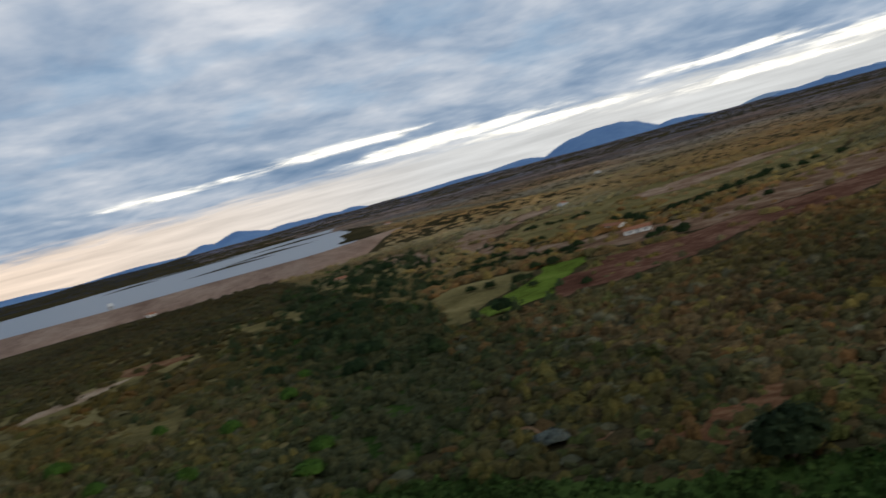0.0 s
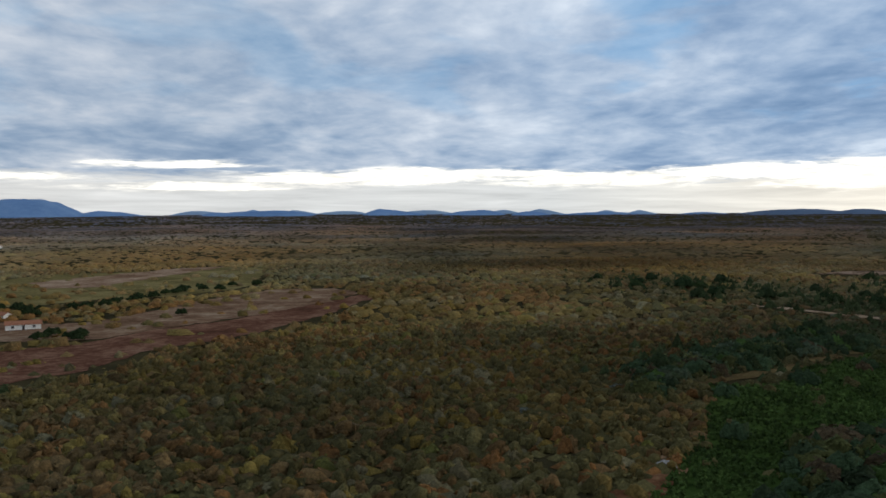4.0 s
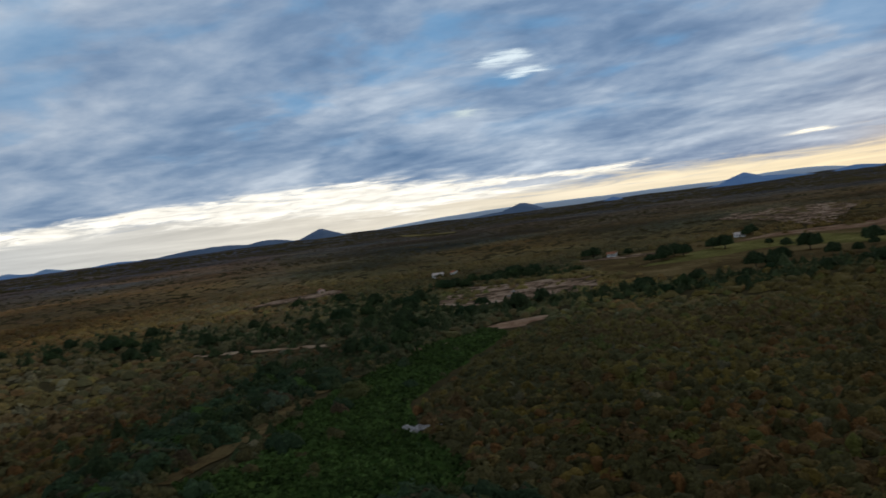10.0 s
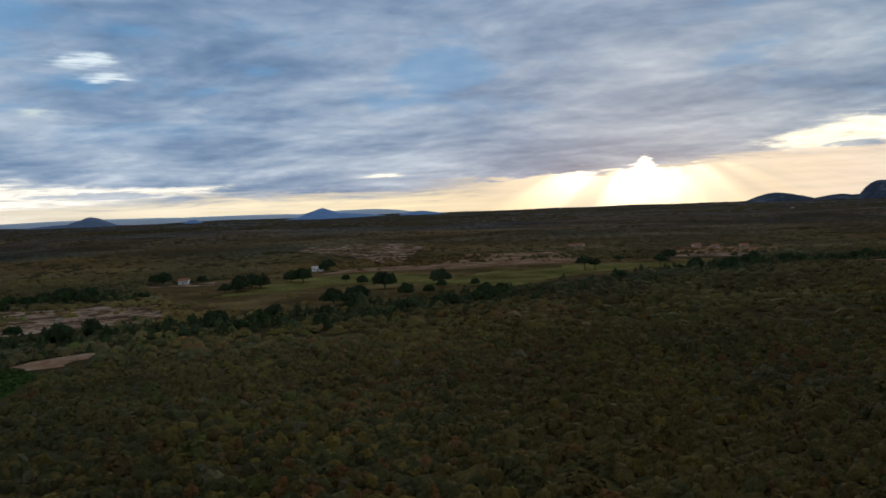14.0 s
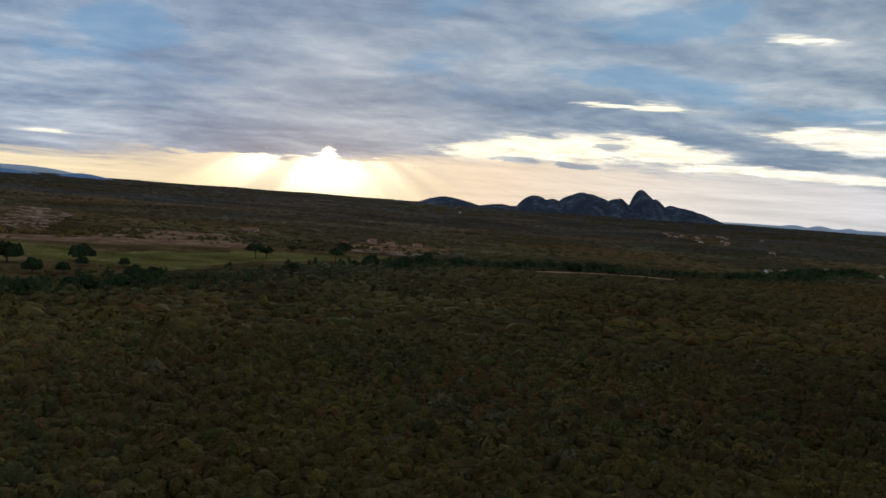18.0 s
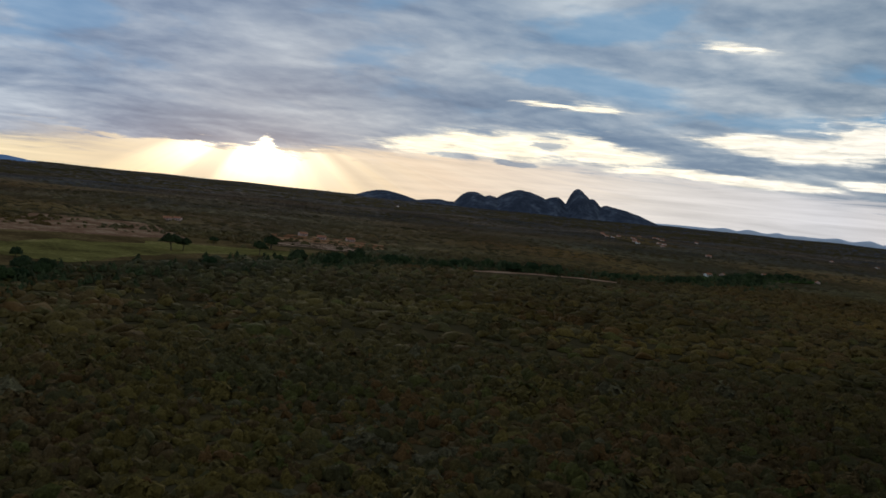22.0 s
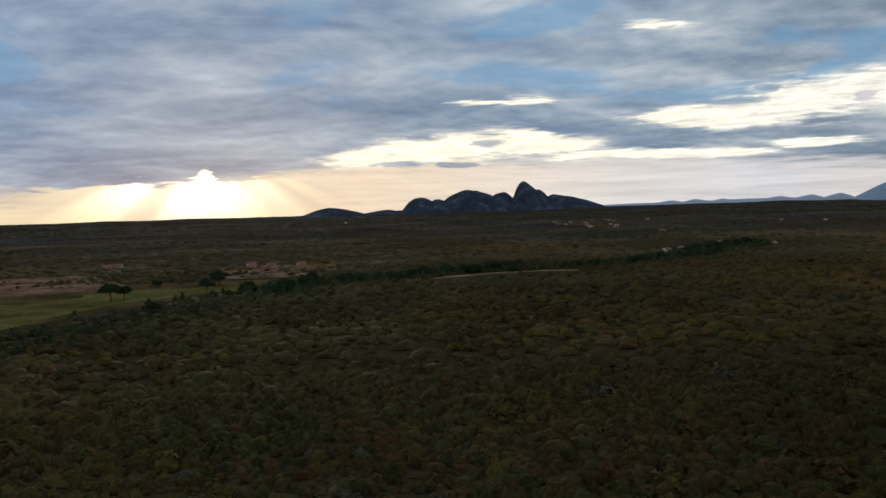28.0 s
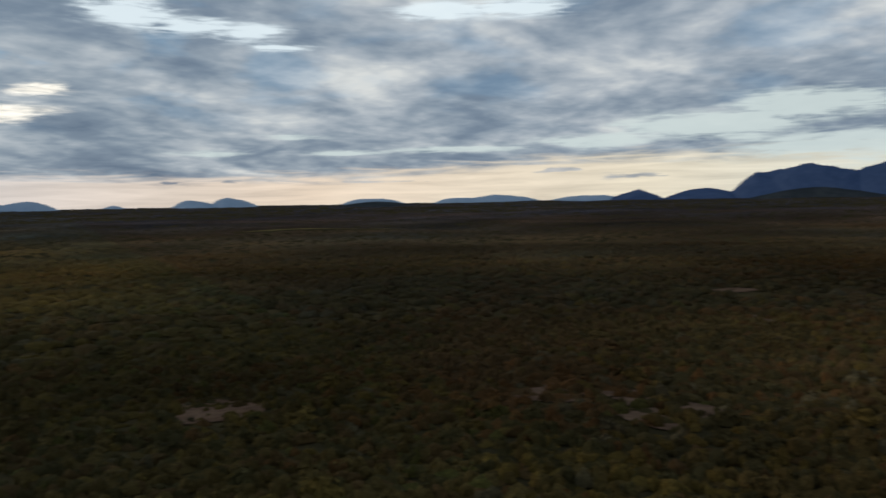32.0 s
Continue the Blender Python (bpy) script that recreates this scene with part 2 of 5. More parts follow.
    dusk = k.mix(1.0, cloud, (0.92, 0.88, 0.86), "MULTIPLY")
    colour = k.mix(clots, colour, dusk)
    # the glare under the cloud that hides the sun, broken into shafts
    ra, re = m("SUBTRACT", az, 136.6), m("SUBTRACT", 5.2, el)
    fan = m("DIVIDE", ra, m("MAXIMUM", re, 0.3))
    shafts = k.ramp(m("DIVIDE", m("ADD", fan, 4.0), 9.0), [
        (0.0, 0.30), (0.16, 0.46), (0.20, 0.34), (0.26, 0.80), (0.315, 0.86), (0.338, 0.36), (0.364, 0.30), (0.385, 0.80), (0.41, 1.0), (0.475, 1.0), (0.51, 0.80),
        (0.54, 0.55), (0.575, 0.62), (0.61, 0.24), (0.65, 0.52), (0.69, 0.20), (0.74, 0.44), (0.80, 0.22), (0.88, 0.34), (1.0, 0.2)], True)
    fine = k.noise(k.vec(fan, 0.0), 5.0, 2.0, 0.6)
    shafts = m("MULTIPLY", shafts, m("ADD", 0.75, m("MULTIPLY", fine, 0.5)))
    spread = m("EXPONENT", m("MULTIPLY", m("POWER", m("ABSOLUTE", m("DIVIDE", m("ADD", ra, 1.8), 10.5)), 4.0), -1.0))
    top = m("ADD", m("ADD", 2.35, m("MULTIPLY", m("EXPONENT", m("MULTIPLY", m("POWER", m("DIVIDE", ra, 0.65), 2.0), -1.0)), 0.85)),
            m("ADD", m("MULTIPLY", m("SUBTRACT", n2, 0.5), 2.0), m("MULTIPLY", m("SUBTRACT", n3, 0.5), 2.2)))
    under = k.step(m("SUBTRACT", top, elp), -0.15, 0.35)
    core = m("EXPONENT", m("MULTIPLY", m("ADD", m("POWER", m("DIVIDE", m("SUBTRACT", az, 135.4), 6.5), 2.0), m("POWER", m("DIVIDE", m("SUBTRACT", elp, 2.0), 1.9), 2.0)), -1.0))
    glare = k.mix(core, (1.15, 0.88, 0.50), (2.3, 2.0, 1.5))
    glare = k.mix(shafts, k.mix(core, (0.62, 0.50, 0.38), (0.92, 0.72, 0.48)), glare)
    colour = k.mix(m("MULTIPLY", spread, under), colour, glare)
    # faint shafts beside the glare
    wide = m("MULTIPLY", k.step(m("ABSOLUTE", m("SUBTRACT", az, 148.0)), 17.0, 5.0), m("MULTIPLY", k.step(re, 1.8, 2.9), k.step(el, -0.5, 0.6)))
    fainter = k.step(k.noise(k.vec(fan, 4.0), 2.2, 3.0, 0.6), 0.40, 0.62)
    colour = k.mix(m("MULTIPLY", m("MULTIPLY", wide, fainter), 0.30), colour, (0.98, 0.84, 0.66))
    back = k.node("ShaderNodeBackground")
    k.put(back.inputs[0], colour)
    back.inputs[1].default_value = 1.0
    out = k.node("ShaderNodeOutputWorld")
    k.put(out.inputs[0], back.outputs[0])


make_world()

sun_data = bpy.data.lights.new("sun", "SUN")
sun_data.energy, sun_data.angle, sun_data.color = 0.7, radians(12), (1.0, 0.86, 0.66)
sun = new("sun", sun_data)
sa, se = radians(SUN_AZ), radians(SUN_EL + 4)
sun.matrix_world = look((math.sin(sa) * math.cos(se) * 900, math.cos(sa) * math.cos(se) * 900, math.sin(se) * 900), (0, 0, 0))


# ---- materials ----
def material(name, build, rough=0.9):
    mt = bpy.data.materials.new(name)
    mt.use_nodes = True
    k = Net(mt.node_tree)
    bsdf = k.node("ShaderNodeBsdfPrincipled")
    bsdf.inputs["Roughness"].default_value = rough
    bsdf.inputs["Specular IOR Level"].default_value = 0.0 if rough > 0.8 else 0.2
    out = k.node("ShaderNodeOutputMaterial")
    k.put(out.inputs[0], bsdf.outputs[0])
    pos = k.node("ShaderNodeTexCoord").outputs["Object"]
    build(k, bsdf, pos)
    return mt


def earth(name, stops, scale, fine=0.6, bump=0.3, rough=0.95):
    """Ground of mixed tones: broad patches, small mottling, fine grain."""
    def build(k, bsdf, pos):
        a = k.noise(pos, scale, 5.0, 0.6, 0.4)
        b = k.noise(pos, fine, 5.0, 0.65)
        c = k.noise(pos, fine * 6, 3.0, 0.6)
        v = k.math("ADD", k.math("ADD", k.math("MULTIPLY", a, 0.5), k.math("MULTIPLY", b, 0.33)), k.math("MULTIPLY", c, 0.17))
        v = k.math("ADD", k.math("MULTIPLY", k.math("SUBTRACT", v, 0.5), 1.9), 0.5)
        k.put(bsdf.inputs["Base Color"], k.ramp(v, stops))
        bn = k.node("ShaderNodeBump")
        bn.inputs["Strength"].default_value = bump
        bn.inputs["Distance"].default_value = 0.6
        k.put(bn.inputs["Height"], b)
        k.put(bsdf.inputs["Normal"], bn.outputs[0])
    return material(name, build, rough)


def plain(name, colour, vary=0.25, scale=3.0, rough=0.8, metal=0.0):
    def build(k, bsdf, pos):
        n = k.noise(pos, scale, 5.0, 0.6)
        dark = tuple(c * (1 - vary) for c in colour)
        lite = tuple(min(1, c * (1 + vary)) for c in colour)
        k.put(bsdf.inputs["Base Color"], k.ramp(n, [(0.3, dark), (0.7, lite)]))
        bsdf.inputs["Metallic"].default_value = metal
    return material(name, build, rough)


def leafy(name, grain=1.7):
    """Foliage that takes each plant's own tint, mottled by leaf clusters and painted shade gaps."""
    def build(k, bsdf, pos):
        at = k.node("ShaderNodeAttribute")
        at.attribute_name = "tint"
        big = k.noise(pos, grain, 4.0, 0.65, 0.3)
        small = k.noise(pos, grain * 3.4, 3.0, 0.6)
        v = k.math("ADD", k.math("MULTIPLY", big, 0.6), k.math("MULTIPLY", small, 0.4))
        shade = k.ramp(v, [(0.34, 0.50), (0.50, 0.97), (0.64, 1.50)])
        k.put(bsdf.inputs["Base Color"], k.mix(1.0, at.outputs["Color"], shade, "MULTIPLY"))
        bn = k.node("ShaderNodeBump")
        bn.inputs["Strength"].default_value = 0.9
        bn.inputs["Distance"].default_value = 0.6
        k.put(bn.inputs["Height"], v)
        k.put(bsdf.inputs["Normal"], bn.outputs[0])
        bsdf.inputs["Specular IOR Level"].default_value = 0.02
    return material(name, build, 0.85)


M_GROUND = earth("scrub_floor", [(0.30, (0.028, 0.023, 0.011)), (0.46, (0.046, 0.036, 0.017)), (0.58, (0.062, 0.046, 0.021)), (0.72, (0.080, 0.060, 0.028))], 0.010, 0.12)
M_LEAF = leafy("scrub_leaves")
M_SOIL = earth("bare_red_soil", [(0.26, (0.075, 0.030, 0.014)), (0.46, (0.165, 0.075, 0.036)), (0.58, (0.24, 0.135, 0.070)), (0.74, (0.33, 0.22, 0.12))], 0.035, 0.4)
M_SAND = earth("pale_sand", [(0.30, (0.16, 0.095, 0.055)), (0.5, (0.31, 0.205, 0.125)), (0.70, (0.46, 0.34, 0.23))], 0.05, 0.5)
M_DRY = earth("dry_grass", [(0.28, (0.085, 0.066, 0.024)), (0.5, (0.165, 0.125, 0.048)), (0.72, (0.27, 0.20, 0.085))], 0.03, 0.4)
M_PINK = earth("worn_pink_soil", [(0.28, (0.11, 0.058, 0.032)), (0.46, (0.22, 0.125, 0.075)), (0.58, (0.30, 0.19, 0.12)), (0.74, (0.42, 0.30, 0.20))], 0.03, 0.3)
M_DAM = earth("dam_facing_soil", [(0.28, (0.17, 0.105, 0.075)), (0.5, (0.27, 0.175, 0.125)), (0.72, (0.36, 0.25, 0.18))], 0.02, 0.2)
M_RUST = earth("dull_rusty_soil", [(0.28, (0.060, 0.036, 0.022)), (0.5, (0.115, 0.068, 0.042)), (0.72, (0.17, 0.105, 0.065))], 0.05, 0.4)
M_REDDISH = earth("dark_red_field_soil", [(0.28, (0.060, 0.026, 0.016)), (0.46, (0.115, 0.050, 0.030)), (0.58, (0.18, 0.088, 0.054)), (0.74, (0.27, 0.16, 0.10))], 0.03, 0.3)
M_BROWN = earth("brown_pasture", [(0.28, (0.045, 0.030, 0.013)), (0.46, (0.085, 0.056, 0.024)), (0.58, (0.12, 0.082, 0.034)), (0.74, (0.19, 0.13, 0.06))], 0.02, 0.25)
M_GRASS = earth("yellowing_grass", [(0.28, (0.050, 0.040, 0.014)), (0.45, (0.104, 0.088, 0.028)), (0.58, (0.142, 0.122, 0.036)), (0.72, (0.24, 0.185, 0.078))], 0.022, 0.3)
M_CROP = earth("green_crop", [(0.28, (0.050, 0.046, 0.010)), (0.45, (0.090, 0.120, 0.018)), (0.58, (0.13, 0.175, 0.026)), (0.72, (0.18, 0.19, 0.04))], 0.03, 0.5)
M_MARSH = earth("marsh_grass", [(0.30, (0.016, 0.030, 0.007)), (0.5, (0.034, 0.056, 0.012)), (0.70, (0.06, 0.085, 0.02))], 0.03, 0.5)
# far hill colours: the haze of distance is painted in as blue and paling
M_HILL = earth("haze_blue_far_hill", [(0.30, (0.13, 0.215, 0.37)), (0.5, (0.155, 0.25, 0.41)), (0.70, (0.19, 0.285, 0.44))], 0.004, 0.03, 0.3)
M_DIM = earth("haze_dimmed_wooded_hill", [(0.30, (0.085, 0.115, 0.17)), (0.5, (0.105, 0.14, 0.20)), (0.70, (0.13, 0.165, 0.23))], 0.004, 0.03, 0.4)
M_DARK = earth("haze_blue_dark_mountain", [(0.30, (0.045, 0.072, 0.135)), (0.5, (0.06, 0.09, 0.16)), (0.70, (0.08, 0.11, 0.18))], 0.005, 0.03, 0.5)
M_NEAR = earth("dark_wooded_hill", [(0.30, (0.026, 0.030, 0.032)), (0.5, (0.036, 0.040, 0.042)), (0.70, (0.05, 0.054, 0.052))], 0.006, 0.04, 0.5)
M_MIST = earth("haze_tinted_hill", [(0.30, (0.24, 0.31, 0.38)), (0.5, (0.28, 0.35, 0.42)), (0.70, (0.32, 0.39, 0.46))], 0.004, 0.03, 0.2)
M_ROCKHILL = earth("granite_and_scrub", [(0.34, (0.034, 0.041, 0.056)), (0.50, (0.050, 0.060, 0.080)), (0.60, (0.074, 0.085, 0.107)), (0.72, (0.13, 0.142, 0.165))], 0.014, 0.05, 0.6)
M_AFAR = earth("haze_painted_far_hill", [(0.30, (0.24, 0.33, 0.46)), (0.70, (0.29, 0.38, 0.50))], 0.004, 0.03, 0.2)
M_PALE = earth("haze_paled_far_range", [(0.30, (0.49, 0.55, 0.63)), (0.70, (0.55, 0.61, 0.69))], 0.002, 0.02, 0.05)


# ---- mesh helpers ----
def mesh_from(name, verts, faces, mat):
    me = bpy.data.meshes.new(name)
    me.from_pydata([tuple(v) for v in verts], [], [tuple(f) for f in faces])
    me.materials.append(mat)
    me.update()
    return me


def fnoise(x, y, s, seed=0.0):
    return noise.noise((x * s + seed * 17.3, y * s - seed * 9.1, seed * 3.7))


CX, CY = 90.0, 0.0


LAKE_Z = 11.5


def shore(y):
    return 172 + (y - 850) * 0.2 + 50 * math.exp(-((y - 890) / 50) ** 2)


def lake_depth(x, y):
    """1 inside the reservoir's basin, falling to 0 at its shores."""
    if y < 835 or x > 460 or y > 2400:
        return 0.0
    right = shore(y) + 24 * fnoise(x, y, 1 / 160.0, 8)
    front = float(np.interp(x, (-60, 40, 101, 127, 152, 197, 262), (900, 880, 857, 844, 850, 888, 930)))
    far = 1990 + 0.22 * x + 130 * fnoise(x, y, 1 / 240.0, 9)
    d = min((right - x) / 30.0, (far - y) / 60.0, (y - front - max(0.0, -60 - x) * 0.45) / 6.0)
    return max(0.0, min(1.0, d))


def ground_z(x, y):
    """Height of the plain: level about the flight, rising slowly to the skyline."""
    r = math.hypot(x - CX, y - CY)
    far = max(0.0, (r - 900.0) / 3800.0)
    z = 41.0 * min(1.0, far) ** 1.15
    z += 9.0 * min(1.0, far * 2.2) * (fnoise(x, y, 1 / 520.0, 1) + 0.5 * fnoise(x, y, 1 / 210.0, 2)) * (1.0 - 0.75 * min(1.0, far))
    fold = min(1.0, max(0.0, (r - 800.0) / 700.0))
    if fold:
        z += 5.0 * fold * (fnoise(x, y, 1 / 300.0, 21) + 0.6 * fnoise(x, y, 1 / 130.0, 22))
    if 780 < y < 2300 and x < 900:
        bank = (x - shore(y)) / 260.0
        if -0.4 < bank < 1.0:
            z = max(z, 13.0 * (1 - max(0.0, bank) ** 2) * min(1.0, max(0.0, y - 815) / 95.0))
    lake = lake_depth(x, y)
    z += lake * (2.0 - z)
    z += 8.0 * math.exp(-(((x - 1010) / 170) ** 2 + ((y + 420) / 130) ** 2))
    return z


# ---- the plain ----
def build_ground():
    nseg = 288
    radii = [0.0] + [25.0 * (4780.0 / 25.0) ** (i / 119.0) for i in range(120)]
    verts, faces = [(CX, CY, 0.0)], []
    for r in radii[1:]:
        for s in range(nseg):
            a = 2 * math.pi * s / nseg
            x, y = CX + r * math.sin(a), CY + r * math.cos(a)
            verts.append((x, y, ground_z(x, y)))
    for s in range(nseg):
        faces.append((0, 1 + (s + 1) % nseg, 1 + s))
    for i in range(len(radii) - 2):
        for s in range(nseg):
            a, b = 1 + i * nseg + s, 1 + i * nseg + (s + 1) % nseg
            faces.append((a, b, b + nseg, a + nseg))
    me = mesh_from("ground", verts, faces, M_GROUND)
    for p in me.polygons:
        p.use_smooth = True
    tagged(new("ground", me), "wide plain of dry scrubland with reddish brown soil", "ground", kind="structure")


build_ground()


# ---- hills on the skyline ----
def hill(name, label, dist, bumps, mat, depth=420.0, rough=0.10, base=34.0, seed=1.0, step=0.12):
    """A mountain or range: the envelope of its summits. bumps: azimuth, height, widths to both sides in degrees, steepness."""
    lo = min(b[0] - b[2] * 1.02 for b in bumps)
    hi = max(b[0] + b[3] * 1.02 for b in bumps)
    n = max(12, int((hi - lo) / step))
    rows = 11
    verts, faces = [], []
    for i in range(n + 1):
        a = lo + (hi - lo) * i / n
        for j in range(rows):
            t = j / (rows - 1) * 2 - 1
            r = dist + t * depth
            x, y = r * math.sin(radians(a)), r * math.cos(radians(a))
            z = 0.0
            for a0, top, wl, wr, p in bumps:
                u = (a - a0 + 0.25 * t * math.sin(a0 * 3)) / (wl if a < a0 else wr)
                q = math.hypot(u, t * 1.15)
                z = max(z, (top - base) * (1.0 - min(1.0, q) ** p))
            z *= 1 + rough * (fnoise(x, y, 1 / 90.0, seed) + 0.6 * fnoise(x, y, 1 / 38.0, seed + 1)) * (1 - abs(t))
            verts.append((x, y, base - 30 * t * t + z))
    for i in range(n):
        for j in range(rows - 1):
            a = i * rows + j
            faces.append((a, a + 1, a + rows + 1, a + rows))
    me = mesh_from(name, verts, faces, mat)
    for p in me.polygons:
        p.use_smooth = True
    return tagged(new(name, me), label, "hill", kind="structure")


# blue and pale tones of these hills imitate haze
hill("backdrop_hill_table", "broad flat-topped haze-blue mountain far across the plain", 4450,
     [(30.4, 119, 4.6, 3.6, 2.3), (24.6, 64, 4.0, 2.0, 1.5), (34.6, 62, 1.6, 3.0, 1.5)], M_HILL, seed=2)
hill("backdrop_hill_lake_shore", "low haze-blue hills beyond the reservoir", 4500,
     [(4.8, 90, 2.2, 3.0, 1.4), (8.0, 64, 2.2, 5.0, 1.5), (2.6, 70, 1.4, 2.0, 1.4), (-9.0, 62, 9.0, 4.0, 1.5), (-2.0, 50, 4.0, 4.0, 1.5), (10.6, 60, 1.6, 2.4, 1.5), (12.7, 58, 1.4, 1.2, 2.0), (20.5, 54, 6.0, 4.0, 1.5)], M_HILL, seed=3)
hill("backdrop_hill_row", "row of small haze-blue hills on the skyline", 4500,
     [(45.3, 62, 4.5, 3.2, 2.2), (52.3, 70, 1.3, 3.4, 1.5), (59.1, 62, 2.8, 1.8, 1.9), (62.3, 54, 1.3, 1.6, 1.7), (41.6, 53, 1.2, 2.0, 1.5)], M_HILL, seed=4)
hill("backdrop_hill_far_row", "pale haze-blue low range behind the row of hills", 4700,
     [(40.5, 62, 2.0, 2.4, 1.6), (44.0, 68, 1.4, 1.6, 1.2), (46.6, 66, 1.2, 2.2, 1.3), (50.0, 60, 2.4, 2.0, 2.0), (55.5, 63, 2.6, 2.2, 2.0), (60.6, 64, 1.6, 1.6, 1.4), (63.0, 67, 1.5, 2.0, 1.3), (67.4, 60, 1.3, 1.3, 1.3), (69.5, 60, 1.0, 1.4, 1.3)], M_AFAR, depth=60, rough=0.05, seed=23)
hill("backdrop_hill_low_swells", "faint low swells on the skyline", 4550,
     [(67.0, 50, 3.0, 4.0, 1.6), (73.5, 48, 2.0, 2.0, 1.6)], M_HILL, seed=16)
hill("backdrop_hill_double", "low wooded ridge ending in a rounded haze-blue hill", 4500,
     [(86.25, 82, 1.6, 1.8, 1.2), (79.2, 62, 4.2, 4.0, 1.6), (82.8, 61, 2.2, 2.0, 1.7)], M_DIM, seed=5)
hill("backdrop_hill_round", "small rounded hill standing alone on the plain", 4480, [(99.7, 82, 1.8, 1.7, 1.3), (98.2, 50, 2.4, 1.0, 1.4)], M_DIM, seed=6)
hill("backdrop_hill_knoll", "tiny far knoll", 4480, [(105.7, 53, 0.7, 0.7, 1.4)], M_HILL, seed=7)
hill("backdrop_hill_cone", "pointed haze-blue hill with gentle skirts", 4460, [(113.9, 94, 1.9, 1.8, 0.95), (114.8, 58, 3.4, 3.6, 1.3), (120.2, 55, 1.4, 2.0, 1.4)], M_HILL, seed=8)
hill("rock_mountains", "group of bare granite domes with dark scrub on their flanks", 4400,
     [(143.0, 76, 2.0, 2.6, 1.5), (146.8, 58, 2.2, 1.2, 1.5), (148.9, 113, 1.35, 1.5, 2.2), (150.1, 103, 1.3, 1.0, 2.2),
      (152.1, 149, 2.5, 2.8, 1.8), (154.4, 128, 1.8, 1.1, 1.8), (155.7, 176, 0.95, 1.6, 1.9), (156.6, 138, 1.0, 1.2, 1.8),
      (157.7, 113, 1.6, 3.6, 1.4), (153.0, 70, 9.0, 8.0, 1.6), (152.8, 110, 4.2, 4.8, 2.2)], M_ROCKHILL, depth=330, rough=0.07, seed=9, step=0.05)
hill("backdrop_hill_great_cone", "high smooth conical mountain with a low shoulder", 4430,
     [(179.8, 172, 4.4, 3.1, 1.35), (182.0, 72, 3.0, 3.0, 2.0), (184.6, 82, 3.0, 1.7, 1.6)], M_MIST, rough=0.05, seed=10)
hill("backdrop_hill_twin", "twin-topped pale haze-blue hill", 4520, [(194.1, 75, 1.4, 1.8, 2.0), (196.3, 85, 1.3, 2.2, 1.7)], M_MIST, seed=11)
hill("backdrop_hill_spike", "tiny pointed haze-pale hill", 4520, [(189.35, 58, 0.9, 0.9, 1.3)], M_MIST, seed=17)
hill("backdrop_hill_low_tables", "low pale haze-blue table hills in a row", 4550,
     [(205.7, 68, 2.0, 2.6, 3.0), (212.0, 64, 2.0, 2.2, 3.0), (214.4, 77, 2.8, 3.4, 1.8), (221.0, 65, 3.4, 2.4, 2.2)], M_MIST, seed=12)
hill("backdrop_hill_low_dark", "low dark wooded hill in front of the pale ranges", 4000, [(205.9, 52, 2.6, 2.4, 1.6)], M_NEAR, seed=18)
hill("backdrop_hill_long_mountain", "long dark haze-blue mountain with a saddle", 4420,
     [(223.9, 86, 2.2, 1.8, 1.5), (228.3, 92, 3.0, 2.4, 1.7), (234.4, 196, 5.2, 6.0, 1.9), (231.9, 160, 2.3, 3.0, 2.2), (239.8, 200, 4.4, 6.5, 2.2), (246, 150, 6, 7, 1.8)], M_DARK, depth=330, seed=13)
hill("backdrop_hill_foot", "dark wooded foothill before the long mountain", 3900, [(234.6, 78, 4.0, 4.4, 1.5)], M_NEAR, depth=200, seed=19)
hill("backdrop_hill_pale_range", "range paled with painted haze behind the plain", 4720, [(101, 70, 12, 9, 2.5), (117, 74, 8, 4, 2.0), (108, 66, 8, 8, 3)], M_PALE, depth=40, rough=0.03, seed=14)
hill("backdrop_hill_pale_range_west", "range paled with painted haze behind the granite domes", 4720, [(165.3, 62, 2.0, 1.5, 1.4), (166.7, 66, 1.3, 1.7, 1.4), (168.4, 65, 1.4, 1.3, 1.3), (169.9, 61, 1.2, 1.5, 1.4), (171.8, 68, 1.9, 1.6, 1.4), (173.6, 70, 1.8, 1.3, 1.4), (175.2, 73, 1.6, 1.2, 1.4), (164, 54, 6, 6, 2), (171, 60, 8, 5, 2.2)], M_PALE, depth=40, rough=0.05, seed=15)

# ---- plan of the open land: outlines in metres ----
MARSH = [(36, 132), (46, 113), (57, 99), (77, 85), (142, 74), (200, 80), (250, 93), (259, 78), (290, 76), (318, 67), (354, 50),
         (390, 34), (418, 6), (400, -2), (379, 7), (318, 34), (292, 43), (268, 42), (246, 37), (230, 34), (195, 28), (150, 14), (70, 20), (0, 90), (8, 150)]
CREEK_WOOD = [(15, 150), (45, 150), (56, 184), (76, 262), (95, 330), (112, 400), (140, 520), (152, 605), (150, 780), (95, 775), (64, 520), (50, 430),
              (25, 330), (34, 240)]
CROP_NORTH = [(91, 267), (100, 284), (145, 327), (156, 345), (173, 337), (160, 317), (139, 297), (122, 271), (104, 267)]
TAN_FIELD = [(80, 268), (91, 300), (99, 349), (119, 369), (144, 357), (151, 344), (136, 322), (106, 297), (90, 270)]
RED_BAND = [(117, 259), (142, 301), (157, 299), (166, 318), (182, 312), (193, 306), (212, 306), (242, 313), (274, 310), (326, 319), (386, 330), (412, 340), (386, 314), (300, 282), (240, 268), (209, 272), (173, 256), (161, 259), (140, 256), (129, 262)]
